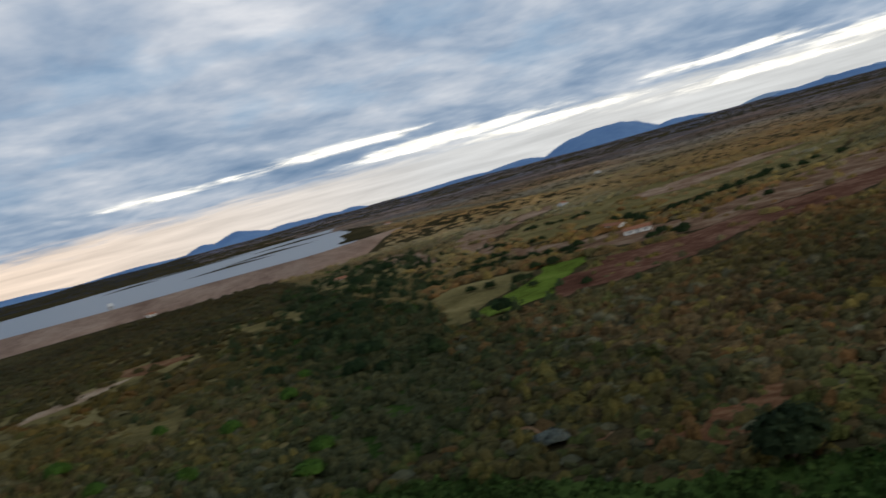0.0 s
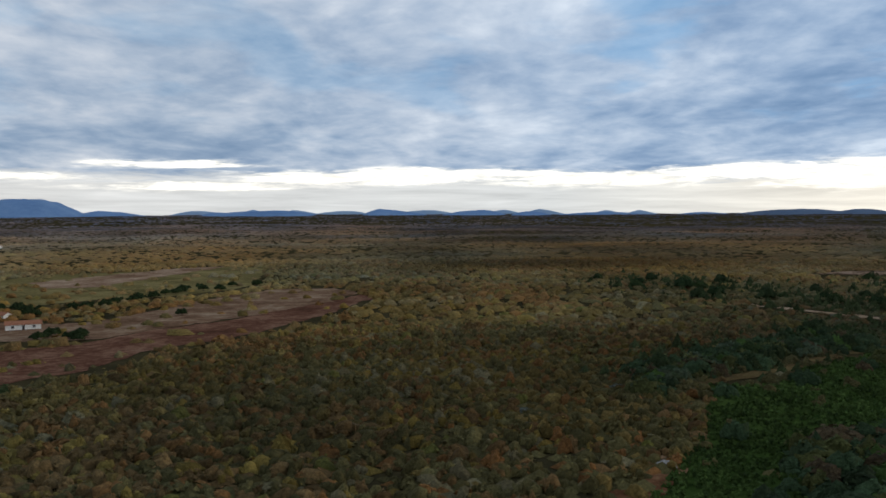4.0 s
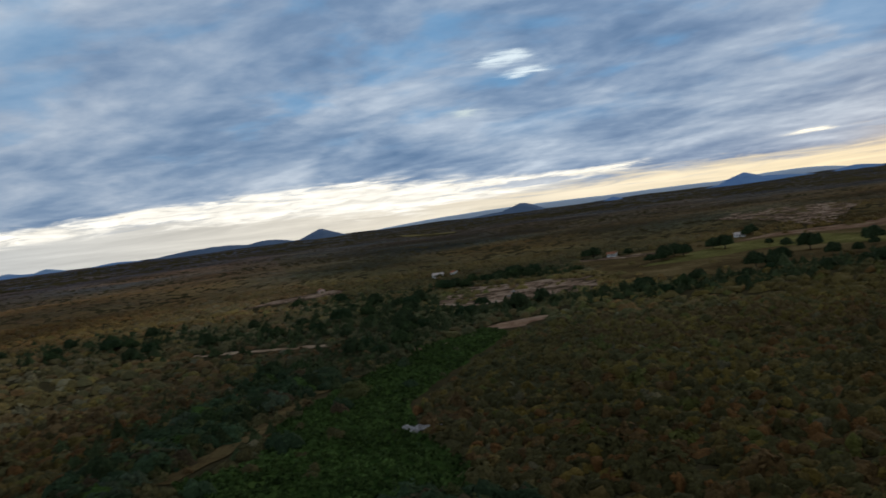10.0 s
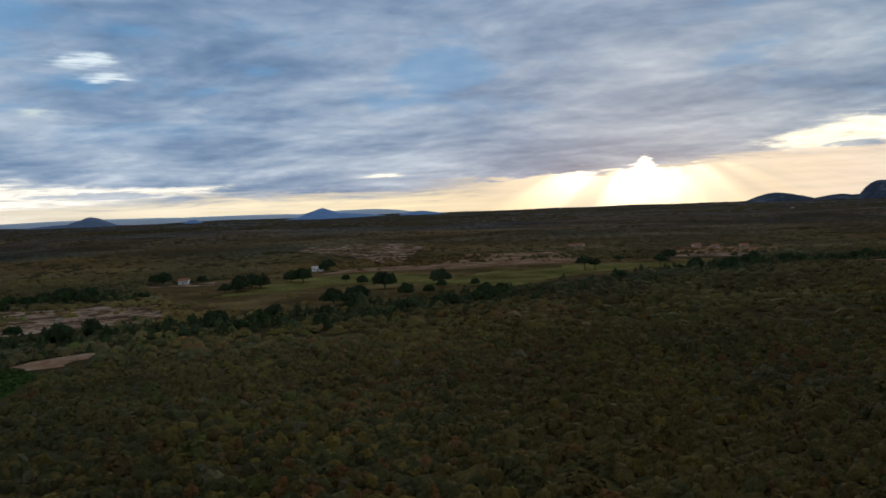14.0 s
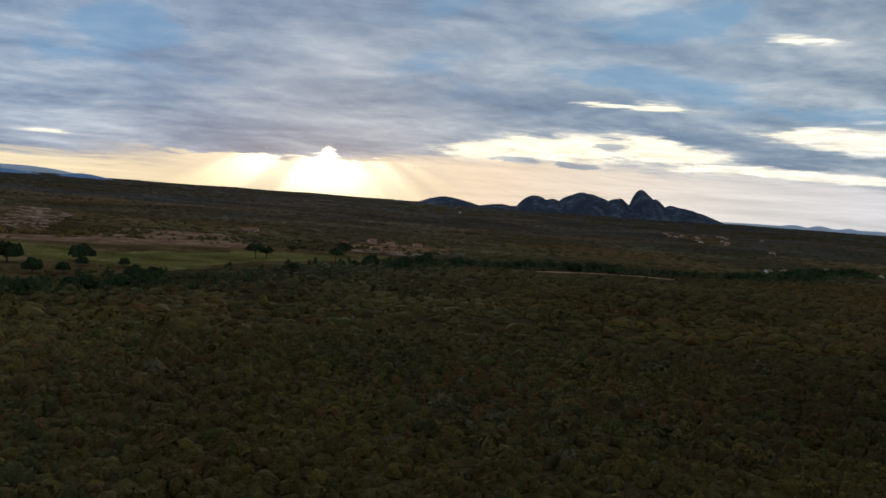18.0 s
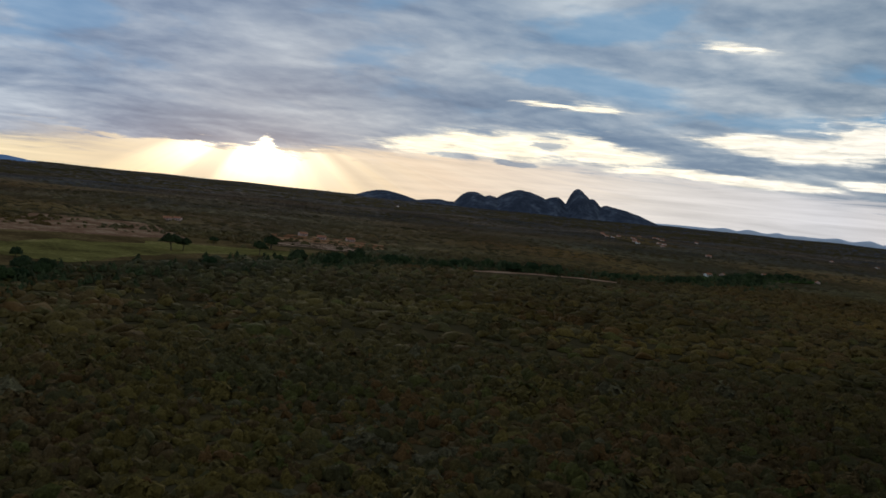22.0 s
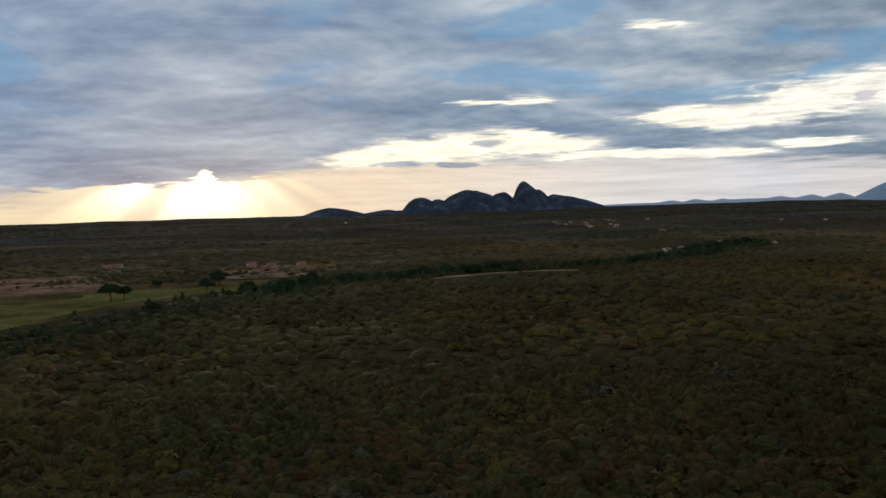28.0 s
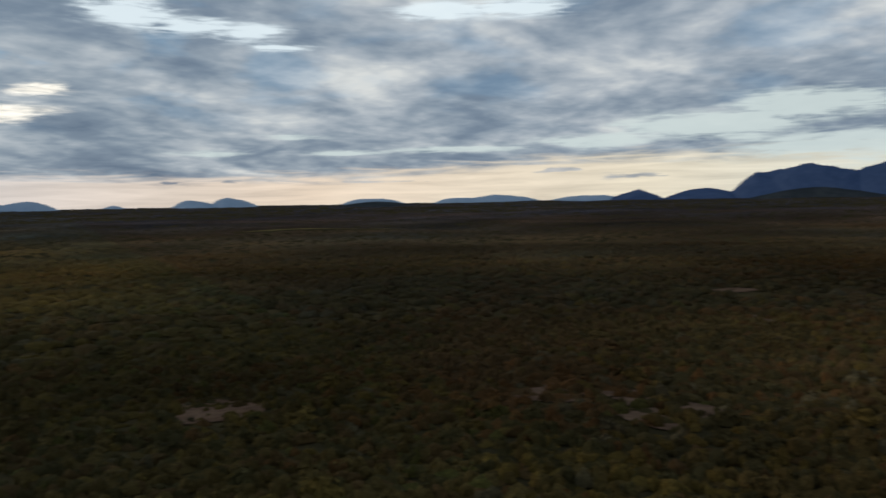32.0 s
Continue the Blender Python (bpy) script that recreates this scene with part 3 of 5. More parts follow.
RED_BAND_FAR = [(182, 508), (191, 443), (202, 400), (225, 384), (230, 360), (255, 358), (290, 372), (356, 396), (400, 400), (424, 372), (410, 342), (380, 330), (326, 317), (247, 313), (212, 308), (190, 338), (172, 402), (173, 453)]
DRY_NORTH = [(205, 522), (269, 611), (310, 600), (401, 644), (434, 622), (485, 603), (550, 596), (547, 555), (420, 440), (384, 423), (333, 422), (310, 440), (266, 440), (239, 460), (200, 449)]
PINK_NORTH = [(199, 603), (255, 710), (262, 665), (315, 728), (358, 756), (357, 711), (313, 674), (282, 655), (277, 640), (210, 551), (182, 470), (180, 511)]
PALE_NORTH = [(347, 578), (413, 593), (495, 616), (547, 601), (442, 552), (350, 513), (326, 529)]
PASTURE_WEST = [(-130, 190), (-40, 175), (10, 170), (30, 230), (22, 330), (46, 430), (60, 520), (-20, 560), (-120, 480)]
BARE_WEST = [(-74, 362), (-45, 378), (-24, 410), (-44, 404), (-66, 384)]
BARE_WEST_B = [(-32, 446), (-2, 430), (2, 420), (-20, 402), (-34, 420)]
BARE_WEST_C = [(-30, 250), (-12, 258), (-6, 275), (-24, 268)]
BARE_NEAR = [(50, 152), (60, 126), (70, 114), (84, 124), (92, 118), (88, 108), (72, 100), (60, 116), (48, 146)]
BARE_TRACK = [(135, 80), (150, 84), (160, 81), (168, 81), (178, 82), (174, 75), (156, 73), (142, 71), (136, 74)]
BARE_TRACK_B = [(126, 93), (134, 91), (133, 83), (126, 80), (122, 87)]
SOIL_EAST = [(549, 16), (610, -2), (630, -12), (606, -42), (598, -72), (566, -78), (528, -46), (500, 4)]
SOIL_EAST_B = [(696, 152), (749, 128), (790, 84), (770, 76), (735, 72), (716, 110)]
SOIL_EAST_C = [(384, 42), (392, 36), (392, 24), (384, 26)]
SAND_BAR = [(408, 2), (422, 4), (432, -12), (433, -26), (420, -18), (408, -10)]
SOIL_EAST_D = [(529, -16), (559, -17), (593, -40), (607, -63), (594, -60), (572, -50), (542, -37)]
SOIL_EAST_E = [(508, -16), (520, -15), (527, -37), (555, -70), (586, -72), (587, -85), (565, -82), (544, -77), (509, -63), (505, -40)]
LANE_EAST = [(737, -112), (717, -167), (700, -196), (680, -186), (690, -157), (716, -112)]
PINK_FAR = [(1199, -502), (1069, -511), (931, -469), (769, -346), (756, -326), (879, -350), (988, -362), (1035, -376), (1000, -400)]
SOIL_SOUTH_B = [(705, -616), (675, -659), (609, -663), (566, -601), (610, -595), (643, -555)]
PINK_WEST = [(140, 532), (152, 616), (168, 700), (181, 694), (188, 646), (172, 560), (160, 520)]
TAN_WEST = [(22, 494), (46, 506), (67, 485), (57, 429), (32, 436)]
TAN_WEST_B = [(-37, 275), (-24, 294), (-6, 291), (-8, 265), (-17, 262), (-28, 265)]
SAND_CREEK = [(430, 70), (444, 100), (458, 134), (464, 132), (450, 98), (438, 70)]
TAN_EDGE = [(249, 94), (286, 78), (312, 72), (352, 54), (356, 58), (314, 78), (288, 84), (252, 100)]
DRY_EAST = [(716, -108), (754, -196), (776, -283), (720, -330), (690, -420), (632, -480), (562, -515), (536, -470), (532, -421), (516, -301), (506, -247),
            (492, -165), (498, -132), (550, -89)]
CROP_EAST = [(601, -121), (648, -163), (699, -222), (683, -290), (673, -315), (650, -370), (605, -414), (570, -460), (547, -493), (528, -446), (548, -382), (536, -333), (516, -286), (508, -270), (564, -246), (620, -219), (598, -155)]
PINK_EAST = [(710, -227), (745, -282), (733, -352), (760, -394), (811, -446), (761, -525), (695, -487), (642, -460), (637, -414), (660, -376), (680, -318), (711, -275)]
PINK_SLOPE = [(900, -350), (1010, -345), (1120, -430), (1060, -480), (960, -480), (880, -430)]
SOIL_SOUTH = [(617, -520), (629, -574), (606, -592), (570, -580), (550, -541), (590, -527), (600, -509)]
ROAD_SOUTH = [(449, -536), (443, -565), (425, -592), (397, -618), (371, -628), (369, -616), (395, -606), (418, -583), (434, -552), (444, -536)]
FARM_SOUTH = [(372, -742), (360, -860), (350, -1035), (290, -1030), (280, -990), (315, -900), (330, -800)]
BARE_SW = [(112, -214), (128, -222), (134, -238), (116, -242), (106, -228)]
BARE_SW_B = [(32, -186), (54, -188), (58, -202), (40, -206)]
BARE_SW_C = [(30, -162), (50, -156), (54, -172), (40, -184), (30, -176)]
BARE_SW_D = [(-100, -232), (-84, -234), (-82, -248), (-98, -250)]
BARE_SW_E = [(-168, -300), (-148, -302), (-150, -318), (-170, -316)]
STRIP_SW = [(-240, -1290), (-330, -1262), (-480, -1218), (-520, -1235), (-400, -1262), (-300, -1300)]
STRIP_EAST = [(2270, -170), (2380, -60), (2520, -30), (2540, -60), (2420, -110), (2330, -190)]
VILLAGE_SOIL = [(838, -1810), (780, -1700), (680, -1560), (605, -1515), (590, -1560), (640, -1640), (700, -1760), (760, -1830)]


def inside(poly, x, y):
    """True for each point that lies within the outline."""
    hit = np.zeros(len(x), bool)
    for (ax, ay), (bx, by) in zip(poly, poly[1:] + poly[:1]):
        if ay != by:
            hit ^= ((ay > y) != (by > y)) & (x < (bx - ax) * (y - ay) / (by - ay) + ax)
    return hit


def ragged(poly, step, wobble, seed):
    """The outline, resampled and made uneven."""
    out = []
    for (ax, ay), (bx, by) in zip(poly, poly[1:] + poly[:1]):
        n = max(1, int(math.hypot(bx - ax, by - ay) / step))
        for i in range(n):
            x, y = ax + (bx - ax) * i / n, ay + (by - ay) * i / n
            out.append((x + wobble * fnoise(x, y, 0.11, seed), y + wobble * fnoise(x, y, 0.11, seed + 5)))
    return out


def patch(name, label, category, poly, mat, lift, wobble=3.0, step=5.0, seed=1.0):
    bm = bmesh.new()
    ring_ = [bm.verts.new((x, y, ground_z(x, y) + lift)) for x, y in ragged(poly, step, wobble, seed)]
    bm.faces.new(ring_)
    bmesh.ops.triangulate(bm, faces=bm.faces[:])
    bmesh.ops.recalc_face_normals(bm, faces=bm.faces[:])
    if bm.faces[0].normal.z < 0:
        bmesh.ops.reverse_faces(bm, faces=bm.faces[:])
    me = bpy.data.meshes.new(name)
    bm.to_mesh(me)
    bm.free()
    me.materials.append(mat)
    return tagged(new(name, me), label, category, kind="structure")


M_FIELD = earth("ploughed_pinkish_field", [(0.26, (0.085, 0.044, 0.024)), (0.46, (0.165, 0.090, 0.052)), (0.58, (0.23, 0.14, 0.085)), (0.74, (0.32, 0.22, 0.14))], 0.05, 0.25)
M_WORN = earth("worn_mottled_soil", [(0.34, (0.040, 0.030, 0.016)), (0.45, (0.085, 0.055, 0.032)), (0.52, (0.20, 0.12, 0.078)), (0.64, (0.36, 0.25, 0.17))], 0.06, 0.22)
patch("ground_marsh", "wet green marsh meadow along the creek", "meadow", MARSH, M_MARSH, 0.10)
patch("ground_creek_wood", "shaded green floor of the creek wood", "meadow", CREEK_WOOD, M_MARSH, 0.12)
patch("ground_dry_north", "dry yellow pasture dotted with shrubs", "pasture", DRY_NORTH, M_DRY, 0.12)
patch("ground_pasture_west", "tan pasture between scattered bushes", "pasture", PASTURE_WEST, M_DRY, 0.08, 6.0)
patch("ground_tan_field", "tan stubble field beside the crop", "field", TAN_FIELD, M_DRY, 0.16)
patch("ground_crop_north", "bright green crop field", "field", CROP_NORTH, M_CROP, 0.22)
patch("ground_red_band", "bare reddish field below the farm", "field", RED_BAND, M_REDDISH, 0.2, 4.5)
patch("ground_red_band_far", "bare pinkish field past the farm buildings", "field", RED_BAND_FAR, M_FIELD, 0.26, 6.0)
patch("ground_pink_north", "pale worn soil among the pastures", "soil", PINK_NORTH, M_PINK, 0.28, 8.0)
patch("ground_pale_north", "pinkish worn lane through the pasture", "soil", PALE_NORTH, M_PINK, 0.28, 8.0)
for i, (poly, mat) in enumerate(((BARE_WEST, M_SAND), (BARE_WEST_B, M_SOIL), (BARE_WEST_C, M_DRY), (TAN_WEST, M_DRY), (TAN_WEST_B, M_DRY), (PINK_WEST, M_PINK), (BARE_NEAR, M_SOIL), (BARE_TRACK, M_SOIL), (BARE_TRACK_B, M_BROWN),
                                 (SOIL_EAST, M_WORN), (SOIL_EAST_B, M_WORN), (SOIL_EAST_C, M_PINK), (SAND_BAR, M_PINK), (SAND_CREEK, M_SAND),
                                 (TAN_EDGE, M_BROWN), (PINK_EAST, M_FIELD), (PINK_SLOPE, M_WORN), (SOIL_SOUTH, M_WORN), (BARE_SW, M_RUST),
                                 (BARE_SW_B, M_RUST), (BARE_SW_C, M_RUST), (BARE_SW_D, M_RUST), (BARE_SW_E, M_RUST), (STRIP_SW, M_DRY),
                                 (STRIP_EAST, M_DRY), (VILLAGE_SOIL, M_BROWN), (FARM_SOUTH, M_MARSH), (PINK_FAR, M_WORN), (SOIL_SOUTH_B, M_SOIL)), 1):
    big = poly in (STRIP_SW, STRIP_EAST, VILLAGE_SOIL, FARM_SOUTH, PINK_SLOPE, PINK_FAR)
    patch("ground_clearing_%d" % i, "bare worn clearing in the scrub", "clearing", poly, mat, (0.6 if big else 0.16) + 0.008 * i, 3.2 if not big else 5.0, 4.0 if not big else 12.0, i)
patch("ground_dry_east", "dry brown pasture across the creek", "pasture", DRY_EAST, M_BROWN, 0.12)
for i, poly in enumerate((SOIL_EAST_D, SOIL_EAST_E, LANE_EAST), 1):
    patch("ground_worn_soil_%d" % i, "pinkish worn soil in the brown pasture", "soil", poly, M_WORN, 0.30, 7.0, 3.0, i)
patch("ground_crop_east", "green and yellow grassy field with lone trees", "field", CROP_EAST, M_GRASS, 0.2, 5.0)
patch("road_south", "pale unpaved track beside the creek trees", "track", ROAD_SOUTH, M_PINK, 0.3, 0.6)

OPEN = [(MARSH, 0.015), (CREEK_WOOD, 0.7), (CROP_NORTH, 0.0), (TAN_FIELD, 0.0), (RED_BAND, 0.03), (RED_BAND_FAR, 0.08), (DRY_NORTH, 0.13), (PINK_NORTH, 0.05), (PALE_NORTH, 0.06), (PINK_WEST, 0.1), (TAN_WEST, 0.15), (TAN_WEST_B, 0.15), (LANE_EAST, 0.03), (PINK_FAR, 0.6), (SOIL_SOUTH_B, 0.35), (SOIL_EAST_D, 0.14), (SOIL_EAST_E, 0.14),
        (BARE_WEST, 0.08), (BARE_WEST_B, 0.08), (BARE_WEST_C, 0.1), (BARE_NEAR, 0.6), (BARE_TRACK, 0.35), (BARE_TRACK_B, 0.7), (SOIL_EAST, 0.3), (SOIL_EAST_B, 0.04), (SOIL_EAST_C, 0), (SAND_BAR, 0), (SAND_CREEK, 0),
        (TAN_EDGE, 0.10), (PINK_EAST, 0.2), (PINK_SLOPE, 0.65), (SOIL_SOUTH, 0.05), (BARE_SW, 0.5), (BARE_SW_B, 0.28), (BARE_SW_C, 0.28), (BARE_SW_D, 0.28), (BARE_SW_E, 0.28), (STRIP_SW, 0), (STRIP_EAST, 0),
        (VILLAGE_SOIL, 0.25), (FARM_SOUTH, 0.1), (DRY_EAST, 0.04), (CROP_EAST, 0.0), (ROAD_SOUTH, 0.0)]

# ---- reservoir and dam ----
M_WATER = material("reservoir_water", lambda k, b, p: (
    k.put(b.inputs["Base Color"], (0.05, 0.065, 0.08, 1.0)),
    k.put(b.inputs["Specular IOR Level"], 0.5)), 0.32)
LAKE = [(-1100, 1400), (-430, 1066), (-174, 958), (-59, 900), (40, 880), (101, 857), (127, 844), (152, 850), (197, 888), (250, 915), (300, 1000), (330, 1330), (350, 1480), (500, 2144), (560, 2420), (-1100, 2420)]
me = mesh_from("water", [(x, y, LAKE_Z) for x, y in LAKE], [tuple(range(len(LAKE)))[::-1]], M_WATER)
tagged(new("water", me), "calm grey reservoir reflecting the cloudy sky", "water", kind="structure")

FOOT = [(-620, 1010), (-420, 935), (-158, 850), (-33, 838), (50, 800), (93, 787), (120, 768), (150, 778), (180, 806), (246, 900)]
CREST = [(-640, 1150), (-430, 1052), (-174, 944), (-59, 888), (40, 868), (101, 845), (127, 832), (152, 838), (197, 876), (262, 920)]
dam_v, dam_f = [], []
for i in range(len(FOOT) - 1):
    for s in range(8):
        u = s / 8
        f = (FOOT[i][0] + (FOOT[i + 1][0] - FOOT[i][0]) * u, FOOT[i][1] + (FOOT[i + 1][1] - FOOT[i][1]) * u)
        c = (CREST[i][0] + (CREST[i + 1][0] - CREST[i][0]) * u, CREST[i][1] + (CREST[i + 1][1] - CREST[i][1]) * u)
        dam_v += [(f[0], f[1], -1.0)]
        for w in (0.2, 0.4, 0.6, 0.8):
            dam_v.append((f[0] + (c[0] - f[0]) * w, f[1] + (c[1] - f[1]) * w, 13.4 * w ** 0.8 + 0.5 * fnoise(f[0], c[1], 0.03, w * 9)))
        dam_v += [(c[0], c[1], 13.6), (c[0] - 1, c[1] + 6, 13.6), (c[0] - 4, c[1] + 30, 4.0)]
rows = len(dam_v) // 8
for i in range(rows - 1):
    for j in range(7):
        a = i * 8 + j
        dam_f.append((a, a + 8, a + 9, a + 1))
tagged(new("dam", mesh_from("dam", dam_v, dam_f, M_DAM)), "long earth dam of bare reddish soil", "dam", kind="structure")
for i, (x, y, a, b) in enumerate(((90, 1290, 85, 9), (165, 1420, 100, 10), (-70, 1800, 70, 14), (270, 1750, 120, 40), (60, 1960, 160, 25)), 1):
    pts = [(x + a * math.cos(q) * (1 + 0.25 * fnoise(math.cos(q), math.sin(q), 2, i)), y + b * math.sin(q)) for q in np.linspace(0, 2 * math.pi, 28, endpoint=False)]
    me = mesh_from("island", [(x, y, LAKE_Z + 2.5)] + [(p, q, LAKE_Z - 0.5) for p, q in pts], [(0, 1 + j, 1 + (j + 1) % 28) for j in range(28)], M_GROUND)
    tagged(new("ground_island_%d" % i, me), "low dark island in the reservoir", "island", kind="structure")

# ---- scrub ----
rng = np.random.default_rng(7)
DUSKY = [(112, 96), (250, 100), (330, 82), (330, 130), (290, 200), (240, 250), (180, 255), (130, 190)]   # scrub beside the marsh, given a darker tint
PALETTE = np.array([(0.098, 0.086, 0.028), (0.042, 0.058, 0.026), (0.148, 0.124, 0.026), (0.142, 0.066, 0.024),
                    (0.098, 0.064, 0.030), (0.125, 0.138, 0.086), (0.072, 0.108, 0.024)])   # olive, deep green, yellow, rust, brown, grey, fresh green
ZONES = (("west", (0.30, 0.34, 0.10, 0.06, 0.10, 0.05, 0.08)), ("north", (0.32, 0.20, 0.13, 0.17, 0.20, 0.07, 0.02)),
         ("south", (0.40, 0.18, 0.17, 0.045, 0.17, 0.016, 0.035)), ("southwest", (0.28, 0.20, 0.07, 0.09, 0.34, 0.02, 0.01)))
SPREAD = (31.0, 22.0, 17.0, 27.0, 34.0, 19.0, 13.0)   # how far each sort runs on before it gives way to another


def wave(x, y, s, seed):
    """A cheap smooth field between about -1 and 1."""
    return 0.5 * (np.sin(x / s + 1.7 * np.sin(y / s * 0.8 + seed) + seed * 2.1) + np.sin(y / s * 1.13 + 1.4 * np.sin(x / s * 0.7 - seed) + seed * 5.3))


# courses of the creeks and the wooded banks
CREEK_NORTH = [(132, 640), (105, 470), (82, 380), (58, 300), (50, 240)]
CREEK_EAST = [(262, 104), (300, 94), (352, 76), (400, 52), (440, 30), (462, 0), (480, -45), (464, -95), (455, -135), (462, -185), (458, -235),
              (482, -295), (500, -410), (494, -500), (446, -592), (384, -648), (348, -710), (318, -790), (340, -900), (310, -1010)]
BANK_EAST = [(640, 4), (650, -16), (660, -36), (668, -55), (636, -74)]
BANK = [(640, 60), (590, 60), (545, 40), (480, 40), (478, 100), (540, 170), (590, 230)]


def off_line(x, y, line):
    """The distance of each point from a course."""
    best = np.full(len(x), 1e9)
    for (ax, ay), (bx, by) in zip(line, line[1:]):
        dx, dy = bx - ax, by - ay
        t = np.clip(((x - ax) * dx + (y - ay) * dy) / (dx * dx + dy * dy), 0, 1)
        best = np.minimum(best, np.hypot(x - ax - t * dx, y - ay - t * dy))
    return best


def growth(x, y, s, seed, octaves=3):
    """Uneven patches of several sizes, 0 to 1."""
    total, gain = 0.0, 0.5
    for i in range(octaves):
        gx, gy = x / s + 31.7 * seed, y / s - 17.3 * seed
        ix, iy = np.floor(gx), np.floor(gy)
        fx, fy = gx - ix, gy - iy
        fx, fy = fx * fx * (3 - 2 * fx), fy * fy * (3 - 2 * fy)

        def corner(a, b):
            h = np.sin((ix + a) * 127.1 + (iy + b) * 311.7 + seed * 74.7) * 43758.5453
            return h - np.floor(h)

        total = total + gain * ((corner(0, 0) * (1 - fx) + corner(1, 0) * fx) * (1 - fy) + (corner(0, 1) * (1 - fx) + corner(1, 1) * fx) * fy)
        s, seed, gain = s * 0.47, seed + 3.0, gain * 0.5
    return total / (1 - 0.5 ** octaves)


def tints(x, y):
    az = np.degrees(np.arctan2(x - CX, y - CY)) % 360
    zone = np.where((az > 300) | (x < 45), 0, np.where((az < 82), 1, np.where(az < 187, 2, 3)))
    zone = np.where((az > 187) & (az < 290), 3, zone)
    share = np.array([np.array(w) / sum(w) for _, w in ZONES])[zone]
    # neighbours tend to be of one sort
    odds = [np.log(share[:, k]) + 1.7 * wave(x, y, SPREAD[k], 1.0 + 2.3 * k) - np.log(-np.log(rng.uniform(1e-6, 1 - 1e-6, len(x)))) for k in range(7)]
    pick = np.argmax(np.stack(odds), axis=0)
    wet = inside(MARSH, x, y) | inside(CREEK_WOOD, x, y) | (rng.random(len(x)) < 0.55 * np.exp(-np.maximum(0, np.hypot(x - 200, (y - 60) * 1.2) - 70) / 42))
    wet |= rng.random(len(x)) < 0.85 * np.exp(-(off_line(x, y, CREEK_EAST) / 26) ** 2) + 0.8 * np.exp(-(off_line(x, y, BANK) / 42) ** 2)
    pick = np.where(wet, 1, pick)
    tone = np.array([PALETTE.T @ (np.array(w) / sum(w)) for _, w in ZONES])[zone]
    warm = wave(x, y, 95.0, 9.0)[:, None] * np.array([0.16, 0.02, -0.10])
    # sorts blend to one tone with distance, painting haze's loss of contrast
    own = np.interp(np.hypot(x - 180, y - 20), [60, 250, 800], [0.60, 0.42, 0.12])[:, None]
    t = (own * PALETTE[pick] + (1 - own) * tone) * (1 + (0.05 + 0.13 * own) * rng.uniform(-1.4, 1.4, (len(x), 1))) * (1 + 0.24 * wave(x, y, 60.0, 2.0) + 0.24 * wave(x * 0.7, y, 190.0, 6.0))[:, None]
    # tints brightened or darkened by bearing, painting the uneven light on the land
    bearing_gain = np.interp(az, [0, 45, 65, 90, 100, 112, 132, 165, 195, 215, 262], [1.50, 1.44, 0.98, 1.06, 1.24, 1.18, 0.88, 0.84, 1.0, 1.30, 0.95])
    bearing_gain = np.where(az > 262, 1.2, np.where(x < 45, np.where(az < 180, 1.2, bearing_gain), bearing_gain))
    bearing_gain = bearing_gain * np.where(inside(DUSKY, x + rng.normal(size=len(x)) * 16, y + rng.normal(size=len(x)) * 16), 0.66, 1.0)
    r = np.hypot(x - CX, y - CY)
    # haze is painted into the tints: bluer and less green farther out
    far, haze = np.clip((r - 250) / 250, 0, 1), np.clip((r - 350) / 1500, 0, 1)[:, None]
    stand_ = np.clip((growth(x, y, 150.0, 2.0) - 0.36) / 0.28, 0, 1) * np.clip((growth(x, y, 46.0, 5.0) - 0.2) / 0.4, 0.25, 1)
    leafage = (0.76 + 0.40 * stand_)[:, None] * (1 + np.clip((r - 150) / 400, 0, 1)[:, None] * (growth(x, y, 210.0, 8.0)[:, None] - 0.5) * np.array([0.7, 0.2, -0.5]))
    # farther plants get painted brightness by bearing as well
    lift = bearing_gain * np.where(az < 82, 1 + np.interp(az, [30, 62], [0.75, 0.50]) * far, 0.90 + np.interp(az, [82, 95, 125, 180, 200, 225], [0.42, 0.12, 0.12, 0.22, -0.08, -0.22]) * far)
    # the last factor adds more haze blue from 1100 m outwards
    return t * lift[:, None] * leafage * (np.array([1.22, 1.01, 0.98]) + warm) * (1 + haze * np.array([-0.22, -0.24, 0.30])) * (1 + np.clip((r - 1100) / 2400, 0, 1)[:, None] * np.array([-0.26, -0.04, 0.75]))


def dome(sides, rings):
    """A unit crown: levels of points from the skirt to the top, with its faces."""
    pts, faces = [], []
    for i in range(rings):
        q = math.pi / 2 * (i / rings) ** 0.9
        for j in range(sides):
            w = 2 * math.pi * (j + 0.5 * (i % 2)) / sides
            pts.append((math.cos(q) * math.cos(w), math.cos(q) * math.sin(w), math.sin(q)))
    pts.append((0, 0, 1))
    for i in range(rings - 1):
        for j in range(sides):
            a, b = i * sides + j, i * sides + (j + 1) % sides
            c, d = a + sides, b + sides
            if i % 2 == 0:
                faces += [(a, b, c), (b, d, c)]
            else:
                faces += [(a, b, d), (a, d, c)]
    top = rings * sides
    faces += [((rings - 1) * sides + j, (rings - 1) * sides + (j + 1) % sides, top) for j in range(sides)]
    return np.array(pts), np.array(faces, dtype=np.int32)


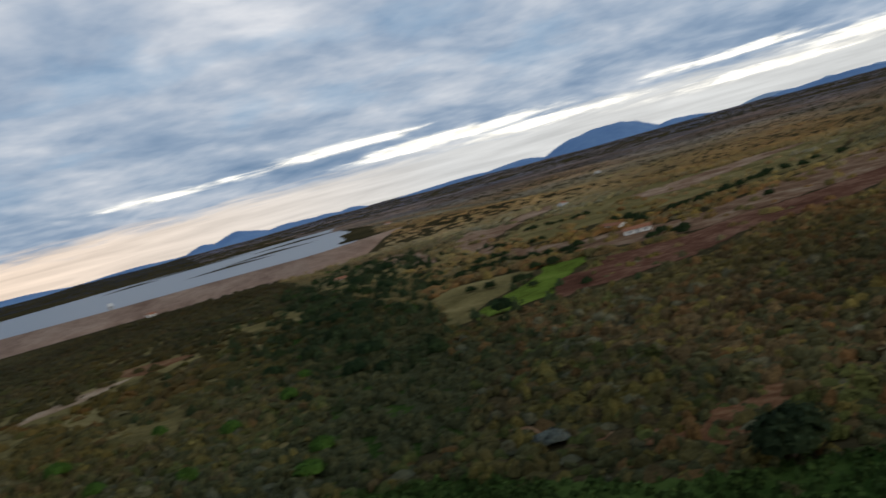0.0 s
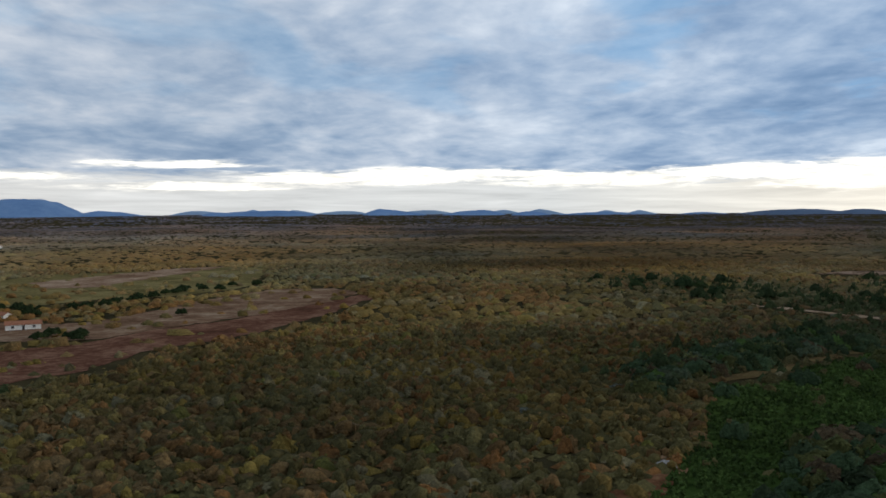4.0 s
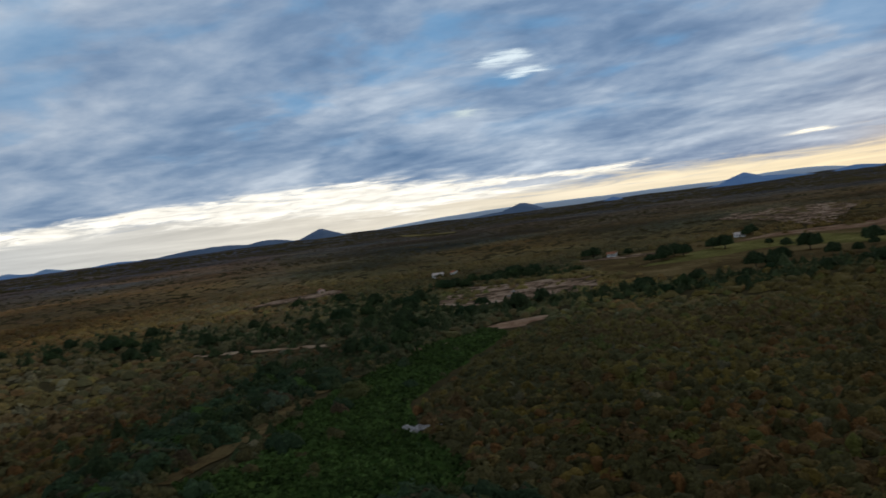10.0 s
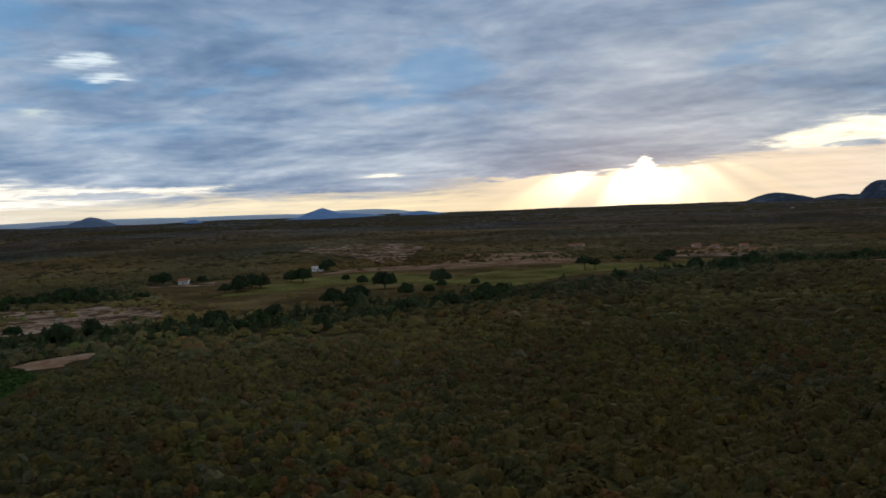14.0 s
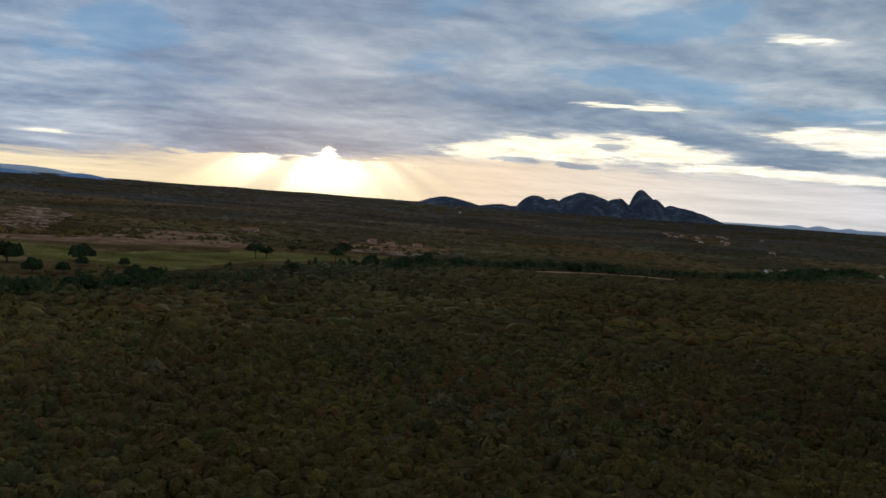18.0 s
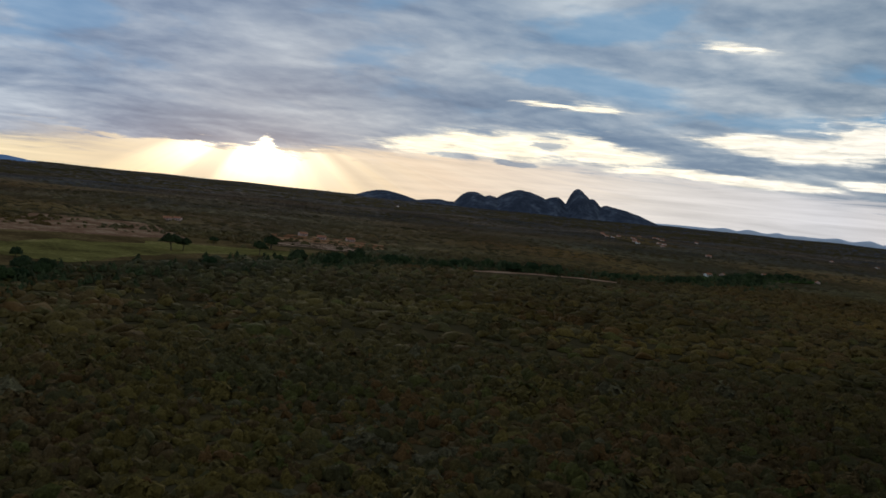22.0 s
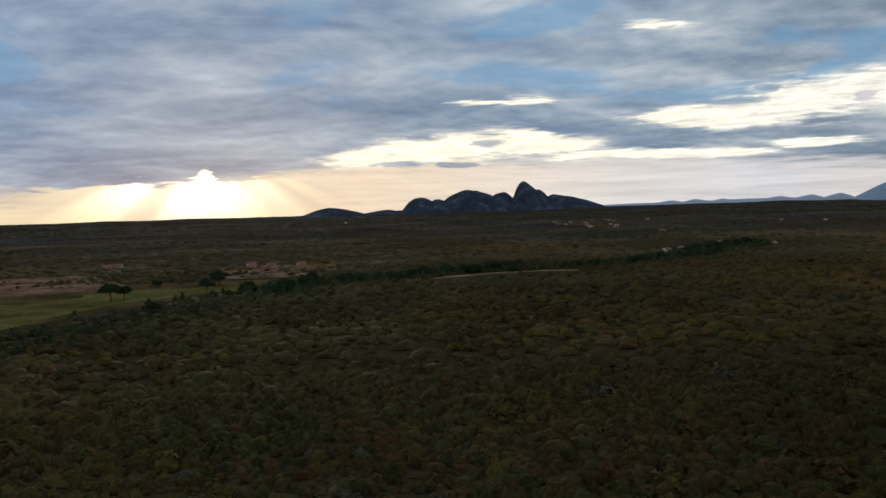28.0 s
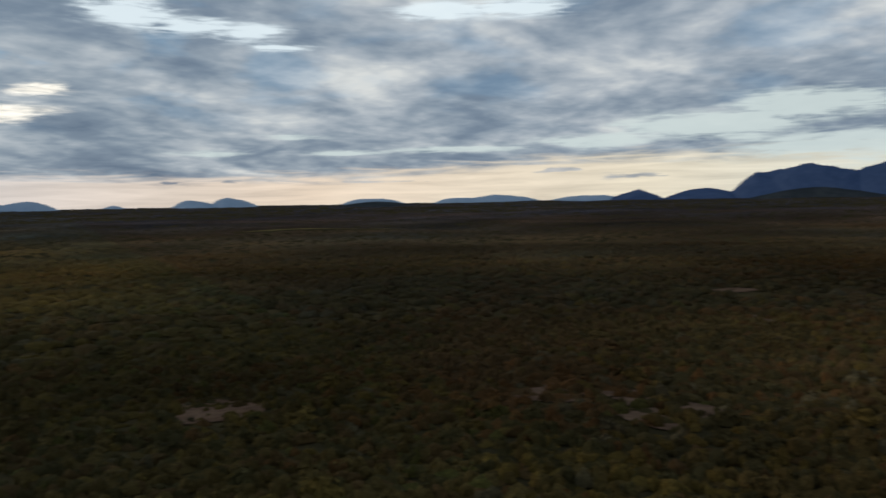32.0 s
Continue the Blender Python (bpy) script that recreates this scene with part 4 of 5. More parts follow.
def foliage_mesh(name, cx, cy, cz, rad, hgt, tint, leaves, size, mat, sides=6, rings=2):
    """One mesh of many plants: every plant is an uneven leafy crown with loose sprays standing out of it."""
    n = len(cx)
    base, faces = dome(sides, rings)
    k = len(base)
    turn = rng.uniform(0, 2 * math.pi, n)
    c, s = np.cos(turn)[:, None], np.sin(turn)[:, None]
    swell = 0.95 + rng.normal(size=(n, k)) * 0.26
    px, py, pz = base[:, 0] * swell, base[:, 1] * swell, base[:, 2] * (1 + rng.normal(size=(n, k)) * 0.17)
    lean = rng.uniform(0.8, 1.25, n)[:, None]
    co = np.stack([cx[:, None] + (px * c - py * s) * rad[:, None] * lean, cy[:, None] + (px * s + py * c) * rad[:, None] / lean,
                   cz[:, None] + hgt[:, None] * (0.12 + 0.88 * pz)], axis=2).reshape(-1, 3)
    idx = (faces[None] + (np.arange(n, dtype=np.int32) * k)[:, None, None]).reshape(-1)
    col = np.ones((n, k, 4), dtype=np.float32)
    col[..., :3] = tint[:, None, :] * 0.82   # core darkened: the shade inside the crown is put into its tint
    col = col.reshape(-1, 4)
    if leaves:
        u = rng.normal(size=(n, leaves, 3))
        u[..., 2] = np.abs(u[..., 2]) * 1.2
        u /= np.linalg.norm(u, axis=2, keepdims=True)
        out = rng.uniform(0.82, 1.28, (n, leaves))
        ctr = np.stack([cx[:, None] + u[..., 0] * rad[:, None] * out, cy[:, None] + u[..., 1] * rad[:, None] * out, cz[:, None] + hgt[:, None] * (0.12 + 0.84 * u[..., 2] * out)], axis=2)
        nrm = u + np.array([0, 0, 0.2]) + rng.normal(size=u.shape) * 0.28
        nrm /= np.linalg.norm(nrm, axis=2, keepdims=True)
        t1 = np.cross(nrm, rng.normal(size=u.shape))
        t1 /= np.linalg.norm(t1, axis=2, keepdims=True) + 1e-9
        t2 = np.cross(nrm, t1)
        z = (size * rad)[:, None, None] * (0.6 + 0.8 * rng.random((n, leaves, 1)))
        tri = np.stack([ctr + t1 * z, ctr + (-0.5 * t1 + 0.87 * t2) * z, ctr + (-0.5 * t1 - 0.87 * t2) * z], axis=2).reshape(-1, 3)
        idx = np.concatenate([idx, np.arange(len(tri), dtype=np.int32) + len(co)])
        co = np.concatenate([co, tri])
        lc = np.ones((n, leaves, 3, 4), dtype=np.float32)
        lc[..., :3] = tint[:, None, None, :] * rng.uniform(0.84, 1.16, (n, leaves, 1, 1))
        col = np.concatenate([col, lc.reshape(-1, 4)])
    me = bpy.data.meshes.new(name)
    me.vertices.add(len(co))
    me.vertices.foreach_set("co", co.astype(np.float32).ravel())
    me.loops.add(len(idx))
    me.loops.foreach_set("vertex_index", idx.astype(np.int32))
    me.polygons.add(len(idx) // 3)
    me.polygons.foreach_set("loop_start", np.arange(0, len(idx), 3, dtype=np.int32))
    me.polygons.foreach_set("use_smooth", np.ones(len(idx) // 3, dtype=bool))
    me.update(calc_edges=True)
    at = me.attributes.new("tint", "FLOAT_COLOR", "POINT")
    at.data.foreach_set("color", np.ascontiguousarray(col, dtype=np.float32).ravel())
    me.materials.append(mat)
    return me


def ring(r0, r1, count, a0=-32.0, a1=262.0):
    a = np.radians(rng.uniform(a0, a1, count))
    r = np.sqrt(rng.uniform(r0 * r0, r1 * r1, count))
    return CX + r * np.sin(a), CY + r * np.cos(a)


def heights(x, y):
    return np.array([ground_z(a, b) for a, b in zip(x, y)])


def cleared(x, y):
    """Keeps the plants outside the open land and its sight lines from the camera, and a few within."""
    keep = np.ones(len(x), bool)
    for poly, share in OPEN:
        lot = rng.random(len(x)) < share
        near = inside(poly, x, y)
        # also thins plants on the camera's side that would hide the open land
        for k in (1.015, 1.03, 1.045):
            near |= inside(poly, 90 + (x - 90) * k, 10 + (y - 10) * k)
        keep &= ~near | lot
    keep &= ~((y > 800) & (y < 2350) & (x < 330) & (x > -1100) & (y > 780 + 0.10 * np.abs(x)) & (x < 190 + (y - 780) * 0.25))
    return keep


def clumps(x, y, rad, hgt, tint, k):
    """Splits each plant into k overlapping heads of one colour, lower towards its rim."""
    n = len(x)
    w, q = rng.uniform(0, 2 * math.pi, (n, k)), np.sqrt(rng.uniform(0, 1, (n, k)))
    q[:, 0] *= 0.3
    hx, hy = x[:, None] + rad[:, None] * 0.78 * q * np.cos(w), y[:, None] + rad[:, None] * 0.78 * q * np.sin(w)
    hr = rad[:, None] * rng.uniform(0.46, 0.76, (n, k))
    hh = hgt[:, None] * (1.0 - 0.45 * q * q) * rng.uniform(0.85, 1.12, (n, k))
    ht = tint[:, None, :] * rng.uniform(0.86, 1.14, (n, k, 1))
    return hx.ravel(), hy.ravel(), hr.ravel(), hh.ravel(), ht.reshape(-1, 3)


def scrub(name, label, r0, r1, count, radius, leaves, size, gaps=0.25, tall=1.1, a0=-32.0, a1=262.0, sides=6, rings=2, heads=4):
    x, y = ring(r0, r1, count, a0, a1)
    sparse = gaps + 0.75 * inside(PASTURE_WEST, x, y)
    keep = cleared(x, y) & (wave(x, y, 11.0, 3.0) + rng.normal(size=count) * 0.4 > -1.1 + sparse)
    x, y = x[keep], y[keep]
    n = len(x)
    rad = radius * np.minimum(rng.lognormal(0.0, 0.32, n), 1.8) * (1 + 0.2 * wave(x, y, 31.0, 4.0))
    hgt = np.minimum(rad, radius * 1.3) * tall * rng.uniform(0.75, 1.25, n)
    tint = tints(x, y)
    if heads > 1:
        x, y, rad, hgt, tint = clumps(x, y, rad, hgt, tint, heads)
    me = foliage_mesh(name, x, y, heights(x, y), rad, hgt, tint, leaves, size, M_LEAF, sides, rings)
    return tagged(new(name, me), label, "scrub", kind="stuff")


scrub("near_scrub", "dense thorny scrub of mixed olive, rust and brown crowns", 0, 310, 30000, 1.85, 7, 0.25, -0.8, 1.0, sides=6, rings=2, heads=2)
scrub("undergrowth", "low dry undergrowth between the thorn shrubs", 0, 330, 40000, 1.7, 0, 0.3, -1.2, 0.62, sides=5, rings=1, heads=1)
scrub("tall_scrub", "taller rounded thorn trees rising from the scrub", 60, 460, 2600, 2.5, 14, 0.30, 0.2, 1.05, sides=5, rings=1, heads=5)
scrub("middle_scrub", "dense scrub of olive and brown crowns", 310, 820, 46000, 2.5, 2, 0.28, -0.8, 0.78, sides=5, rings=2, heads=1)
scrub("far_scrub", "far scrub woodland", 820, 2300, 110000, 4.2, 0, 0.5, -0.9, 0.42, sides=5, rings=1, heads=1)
scrub("farthest_scrub", "scrub woodland with haze painted in towards the skyline", 2300, 4600, 42000, 7.0, 0, 0.9, -0.8, 0.24, sides=5, rings=1, heads=1)
scrub("rear_scrub", "scrub behind the flight", 20, 1500, 9000, 2.4, 4, 0.5, 0.2, 1.4, 262.0, 328.0, 5, 1, heads=1)

# reeds and grass of the marsh
x, y = rng.uniform(0, 420, 26000), rng.uniform(0, 150, 26000)
keep = inside(MARSH, x, y)
x, y = x[keep], y[keep]
tint = np.array([[0.048, 0.076, 0.018]]) * rng.uniform(0.6, 1.5, (len(x), 1)) * (0.45 + 0.95 * growth(x, y, 17.0, 4.0))[:, None]
me = foliage_mesh("marsh_reeds", x, y, np.zeros(len(x)), np.full(len(x), 0.75), np.full(len(x), 1.1), tint, 5, 0.55, M_LEAF, 5, 1)
tagged(new("marsh_reeds", me), "green reeds and grass of the marsh", "reeds", kind="stuff")


# dark bushes in the wet ground
THICKET = [(150, 58), (196, 60), (214, 50), (212, 28), (195, 28), (150, 16), (90, 32), (84, 74)]
NORTH_BANK = [(222, 96), (249, 100), (262, 88), (300, 86), (350, 62), (358, 84), (300, 106), (258, 117), (228, 108)]
x, y = rng.uniform(80, 360, 4400), rng.uniform(14, 125, 4400)
keep = (inside(THICKET, x, y) & (wave(x, y, 9.0, 2.2) + rng.normal(size=4400) * 0.4 > -0.35)) | (inside(MARSH, x, y) & (rng.random(4400) < 0.012)) | (inside(NORTH_BANK, x, y) & (rng.random(4400) < 0.6))
for bare in (BARE_TRACK, BARE_TRACK_B, TAN_EDGE):
    keep &= ~(inside(bare, x, y) | inside(bare, 80 + (x - 80) * 1.05, 20 + (y - 20) * 1.05))
x, y = x[keep], y[keep]
rad = 2.9 * rng.lognormal(0, 0.28, len(x))
sort = np.array([(0.040, 0.062, 0.028), (0.034, 0.048, 0.022), (0.075, 0.078, 0.026), (0.085, 0.060, 0.032), (0.058, 0.074, 0.042), (0.050, 0.082, 0.020)])
tint = sort[rng.choice(6, len(x), p=[0.38, 0.24, 0.14, 0.10, 0.08, 0.06])] * rng.uniform(0.75, 1.25, (len(x), 1))
x, y, rad, hgt, tint = clumps(x, y, rad, np.minimum(rad, 3.8) * 1.15, tint, 6)
me = foliage_mesh("marsh_thicket", x, y, np.zeros(len(x)), rad, hgt, tint, 22, 0.22, M_LEAF, 7, 2)
tagged(new("marsh_thicket", me), "dark green leafy bushes crowding the marsh", "thicket", kind="stuff")


# ---- parts and trees ----
def part(name, me_or_bm, mat, parent, label=""):
    """Links a mesh, or a bmesh, as one part of a thing."""
    if isinstance(me_or_bm, bpy.types.Mesh):
        me = me_or_bm
    else:
        me = bpy.data.meshes.new(name)
        me_or_bm.to_mesh(me)
        me_or_bm.free()
        me.materials.append(mat)
    ob = new(name, me)
    ob.parent = parent
    return tagged(ob, label) if label else ob


M_BARK = plain("grey_brown_bark", (0.10, 0.075, 0.055), 0.4, 4.0, 0.9)


def limb(bm, a, b, ra, rb, sides=6):
    """A tapered stem from a to b."""
    a, b = Vector(a), Vector(b)
    d = (b - a).normalized()
    s = d.cross(Vector((0.3, 0.9, 0.1))).normalized()
    t = d.cross(s)
    rings = []
    for p, r in ((a, ra), (a.lerp(b, 0.5) + s * ra * 0.4, (ra + rb) * 0.5), (b, rb)):
        rings.append([bm.verts.new(p + (s * math.cos(q) + t * math.sin(q)) * r) for q in [2 * math.pi * i / sides for i in range(sides)]])
    for r0, r1 in zip(rings, rings[1:]):
        for i in range(sides):
            bm.faces.new((r0[i], r0[(i + 1) % sides], r1[(i + 1) % sides], r1[i]))


def crown_mesh(name, lumps, per, size, tint):
    """A crown of several leafy lumps: x, y, z, radius, height of each."""
    lx = np.array(lumps, float)
    t = np.array([tint]) * rng.uniform(0.75, 1.3, (len(lx), 1))
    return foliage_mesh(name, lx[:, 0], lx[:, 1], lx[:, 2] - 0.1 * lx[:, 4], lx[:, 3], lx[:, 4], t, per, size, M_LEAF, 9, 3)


def make_tree(label, h, r, tint, open_trunk=0.25, lumps=9, per=44, group="", size=0.22):
    tree = new("tree")
    tagged(tree, label, "tree", group)
    bm = bmesh.new()
    top = h * (open_trunk + 0.25)
    limb(bm, (0, 0, -0.3), (0.1 * r, 0.05 * r, top), 0.035 * h + 0.1, 0.02 * h + 0.05)
    pos = []
    for i in range(lumps):
        q = 2.4 * i + rng.uniform(-0.4, 0.4)
        d = r * 0.62 * math.sqrt((i + 0.3) / lumps)
        z = h * (open_trunk + (0.42 - 0.30 * (d / r) ** 1.5) * rng.uniform(0.7, 1.1))
        pos.append((d * math.cos(q), d * math.sin(q), z, r * rng.uniform(0.34, 0.5), h * rng.uniform(0.36, 0.5)))
        if i % 2 == 0:
            limb(bm, (0.08 * r, 0.04 * r, top * rng.uniform(0.6, 0.95)), (d * 0.85 * math.cos(q), d * 0.85 * math.sin(q), z + 0.1 * h), 0.014 * h + 0.03, 0.02)
    part("trunk", bm, M_BARK, tree)
    part("crown", crown_mesh("crown", pos, per, size, tint), M_LEAF, tree)
    return tree


def stand(protos, spots):
    """Sets trees at places x, y, scale; the first use of each kind moves the tree itself."""
    used = set()
    for i, (x, y, s) in enumerate(spots):
        p = protos[i % len(protos)]
        m = pose(x, y, ground_z(x, y), 0, 0, (i * 137) % 360)
        if p.name in used:
            ob = copy_thing(p, m)
        else:
            ob, _ = p, used.add(p.name)
            ob.matrix_basis = m
        ob.scale = (s, s, s * (0.92 + 0.16 * ((i * 7) % 10) / 10))


DEEP = (0.034, 0.048, 0.020)
FIELD = [make_tree("broad dark evergreen tree standing in the pasture", 9.6, 6.0, DEEP, 0.0, 14, 60, "trees in the east field"),
         make_tree("dense round dark tree standing in the field", 9.4, 5.2, (0.027, 0.040, 0.016), 0.0, 12, 60, "trees in the east field")]
stand(FIELD, [(x, y, 1.22 * k) for x, y, k in [(669, -198, 0.9), (656, -201, 1.1), (646, -160, 1.0), (638, -164, 1.0), (632, -148, 0.95), (624, -143, 0.7), (629, -137, 0.6), (636, -224, 0.5), (604, -220, 0.6),
              (562, -213, 1.2), (561, -253, 1.05), (532, -259, 0.5), (504, -151, 0.9), (506, -166, 1.05), (514, -200, 0.7), (511, -213, 0.6), (482, -231, 0.7), (477, -238, 0.65),
              (765, -272, 0.9), (755, -262, 0.7), (752, -132, 0.9), (744, -124, 0.8), (540, -240, 0.5), (718, -150, 0.7), (497, -158, 0.7)]])
UMBRELLA = [make_tree("spreading tree with an open trunk in the pasture", 8.0, 6.0, (0.026, 0.036, 0.014), 0.40, 9, 50, "spreading trees")]
stand(UMBRELLA, [(560, -374, 1.15), (560, -383, 0.8), (536, -424, 0.95), (577, -479, 1.05), (570, -470, 0.8), (596, -442, 0.6)])
WOOD = [make_tree("tall dark creekside tree with a dense crown", 8.0, 4.6, DEEP, 0.0, 10, 40, "creekside trees"),
        make_tree("dark creekside tree with a rounded crown", 6.5, 4.2, (0.034, 0.050, 0.018), 0.0, 9, 40, "creekside trees"),
        make_tree("deep green creekside tree with an uneven crown", 7.2, 5.2, (0.026, 0.043, 0.017), 0.0, 11, 40, "creekside trees")]
spots, under = [], []
for line, per_m, spread in ((CREEK_NORTH, 6.5, 22.0), (CREEK_EAST, 9.5, 9.0), (BANK, 9.0, 20.0), (BANK_EAST, 5.0, 9.0)):
    for (ax, ay), (bx, by) in zip(line, line[1:]):
        length = math.hypot(bx - ax, by - ay) * (0.12 if line is CREEK_EAST and -500 < by < -240 else 1.0)
        for i in range(int(length / per_m)):
            u = (i + 0.5) / int(length / per_m)
            spots.append((ax + (bx - ax) * u + rng.normal() * spread, ay + (by - ay) * u + rng.normal() * spread, rng.uniform(0.5, 1.0) * (1.0 if line is CREEK_NORTH else 1.3)))
        for i in range(int(length * 2.2)):
            u = rng.random()
            under.append((ax + (bx - ax) * u + rng.normal() * spread * 1.5, ay + (by - ay) * u + rng.normal() * spread * 1.5))
no_trees = (CROP_EAST, SAND_BAR, ROAD_SOUTH, CROP_NORTH, TAN_FIELD, SOIL_EAST_C, SOIL_EAST, MARSH, TAN_EDGE)
stand(WOOD, [s for s in spots if not any(inside(p, np.array([s[0]]), np.array([s[1]]))[0] for p in no_trees)])
ux, uy = np.array(under).T
keep = np.ones(len(ux), bool)
for p in no_trees:
    keep &= ~inside(p, ux, uy)
for k in (1.012, 1.024, 1.036, 1.05):
    keep &= ~inside(ROAD_SOUTH, 90 + (ux - 90) * k, 10 + (uy - 10) * k)
ux, uy = ux[keep], uy[keep]
rad = 1.75 * rng.lognormal(0, 0.25, len(ux))
tint = np.array([[0.044, 0.056, 0.022]]) * rng.uniform(0.7, 1.35, (len(ux), 1))
me = foliage_mesh("creek_thicket", ux, uy, heights(ux, uy), rad, rad * 1.8, tint, 14, 0.26, M_LEAF, 6, 1)
tagged(new("creek_thicket", me), "dark green thicket along the creek", "thicket", kind="stuff")

# hedges and lone trees of the northern farm, and the great dark tree by the marsh
HEDGE = [make_tree("dark green hedge tree at the edge of the red field", 4.6, 3.4, (0.028, 0.040, 0.015), 0.02, 8, 44, "hedge trees")]
hedge = []
for (ax, ay), (bx, by), n in (((268, 401), (331, 425), 20), ((138, 498), (154, 509), 5), ((133, 397), (158, 396), 7), ((158, 396), (185, 359), 10), ((191, 488), (205, 452), 7), ((240, 407), (254, 417), 5),
                              ((237, 542), (280, 528), 8), ((338, 428), (384, 446), 8), ((199, 329), (213, 322), 4), ((150, 440), (172, 430), 5)):
    for i in range(n):
        u = (i + 0.5) / n
        hedge.append((ax + (bx - ax) * u + rng.normal() * 2.0, ay + (by - ay) * u + rng.normal() * 3.0, rng.uniform(0.6, 1.1)))
stand(HEDGE, hedge + [(212, 318, 1.1), (207, 312, 0.8), (280, 343, 0.9), (116, 387, 1.2), (120, 385, 1.1), (131, 320, 1.0), (135, 320, 0.9), (250, 426, 1.2), (244, 432, 1.1), (240, 395, 1.0), (122, 330, 0.9),
                      (116, 338, 0.8), (150, 345, 1.0), (158, 342, 1.1), (128, 300, 0.7), (170, 348, 0.9), (376, 424, 1.1), (400, 440, 1.0), (412, 430, 1.1)])
GREAT = [make_tree("great dark round tree at the marsh edge", 9.0, 5.4, (0.024, 0.034, 0.015), 0.02, 14, 80, size=0.26)]
stand(GREAT, [(70, 93, 1.0)])
PALE = [make_tree("pale grey leafless-looking bush", 3.2, 3.6, (0.125, 0.135, 0.11), 0.0, 7, 50, "pale bushes", 0.2)]
stand(PALE, [(52, 131, 1.0), (290, 108, 0.6), (232, 112, 0.6), (196, 121, 0.5)])
FRESH = [make_tree("fresh green leafy tree in the scrub", 5.0, 3.6, (0.055, 0.105, 0.018), 0.04, 9, 50, "fresh green trees")]
stand(FRESH, [(14, 160, 1.0), (20, 176, 0.8), (-8, 190, 0.8), (4, 222, 0.9), (-28, 205, 0.8), (-40, 240, 1.0), (22, 240, 0.9), (-14, 250, 0.7), (30, 262, 0.8), (-60, 210, 0.9), (100, 96, 0.9), (112, 92, 0.7),
              (-20, 160, 0.9), (36, 300, 0.8), (-70, 300, 0.9)])

# ---- rocks ----
M_ROCK = earth("pale_boulder", [(0.30, (0.15, 0.13, 0.115)), (0.5, (0.28, 0.25, 0.225)), (0.70, (0.42, 0.39, 0.36))], 0.6, 2.0)


def make_boulder(r, seed):
    bm = bmesh.new()
    bmesh.ops.create_icosphere(bm, subdivisions=3, radius=r)
    for v in bm.verts:
        n = noise.noise(v.co / r * 1.3 + Vector((seed, 0, 0))) + 0.5 * noise.noise(v.co / r * 3.1 + Vector((0, seed, 0)))
        v.co *= 1 + 0.32 * n
        v.co.z = max(v.co.z * 0.62, -0.25 * r)
    me = bpy.data.meshes.new("boulder")
    bm.to_mesh(me)
    bm.free()
    me.materials.append(M_ROCK)
    return tagged(new("boulder", me), "pale weathered boulder lying among grass and soil", "boulder", "boulders in the marsh")


for i in range(44):
    if i < 36:
        x, y, r = 266.5 + rng.normal() * 1.7, 39 + rng.normal() * 3.0, rng.uniform(0.4, 1.15)
    elif i < 39:
        x, y, r = 172 + rng.normal() * 0.9, 79.5 + rng.normal() * 0.9, rng.uniform(0.8, 1.3)
    else:
        x, y, r = 520 + rng.normal() * 12, -20 + rng.normal() * 14, rng.uniform(0.6, 1.4)
    make_boulder(r, i * 3.1).matrix_basis = pose(x, y, 0.15 + 0.24 * r, 0, 0, i * 71)

# ---- houses ----
M_WHITE = plain("lime_washed_wall", (0.74, 0.72, 0.68), 0.12, 1.2, 0.9)
M_PLASTER = plain("pinkish_plaster", (0.55, 0.40, 0.34), 0.15, 1.2, 0.9)
M_TILE = plain("clay_roof_tiles", (0.30, 0.13, 0.075), 0.35, 2.5, 0.85)
M_PALETILE = plain("sun_bleached_roof", (0.52, 0.42, 0.36), 0.25, 2.5, 0.85)
M_WOOD = plain("dark_painted_wood", (0.06, 0.05, 0.05), 0.3, 5.0, 0.6)


def box(bm, x0, x1, y0, y1, z0, z1):
    v = [bm.verts.new(p) for p in ((x0, y0, z0), (x1, y0, z0), (x1, y1, z0), (x0, y1, z0), (x0, y0, z1), (x1, y0, z1), (x1, y1, z1), (x0, y1, z1))]
    for f in ((3, 2, 1, 0), (4, 5, 6, 7), (0, 1, 5, 4), (1, 2, 6, 5), (2, 3, 7, 6), (3, 0, 4, 7)):
        bm.faces.new([v[i] for i in f])


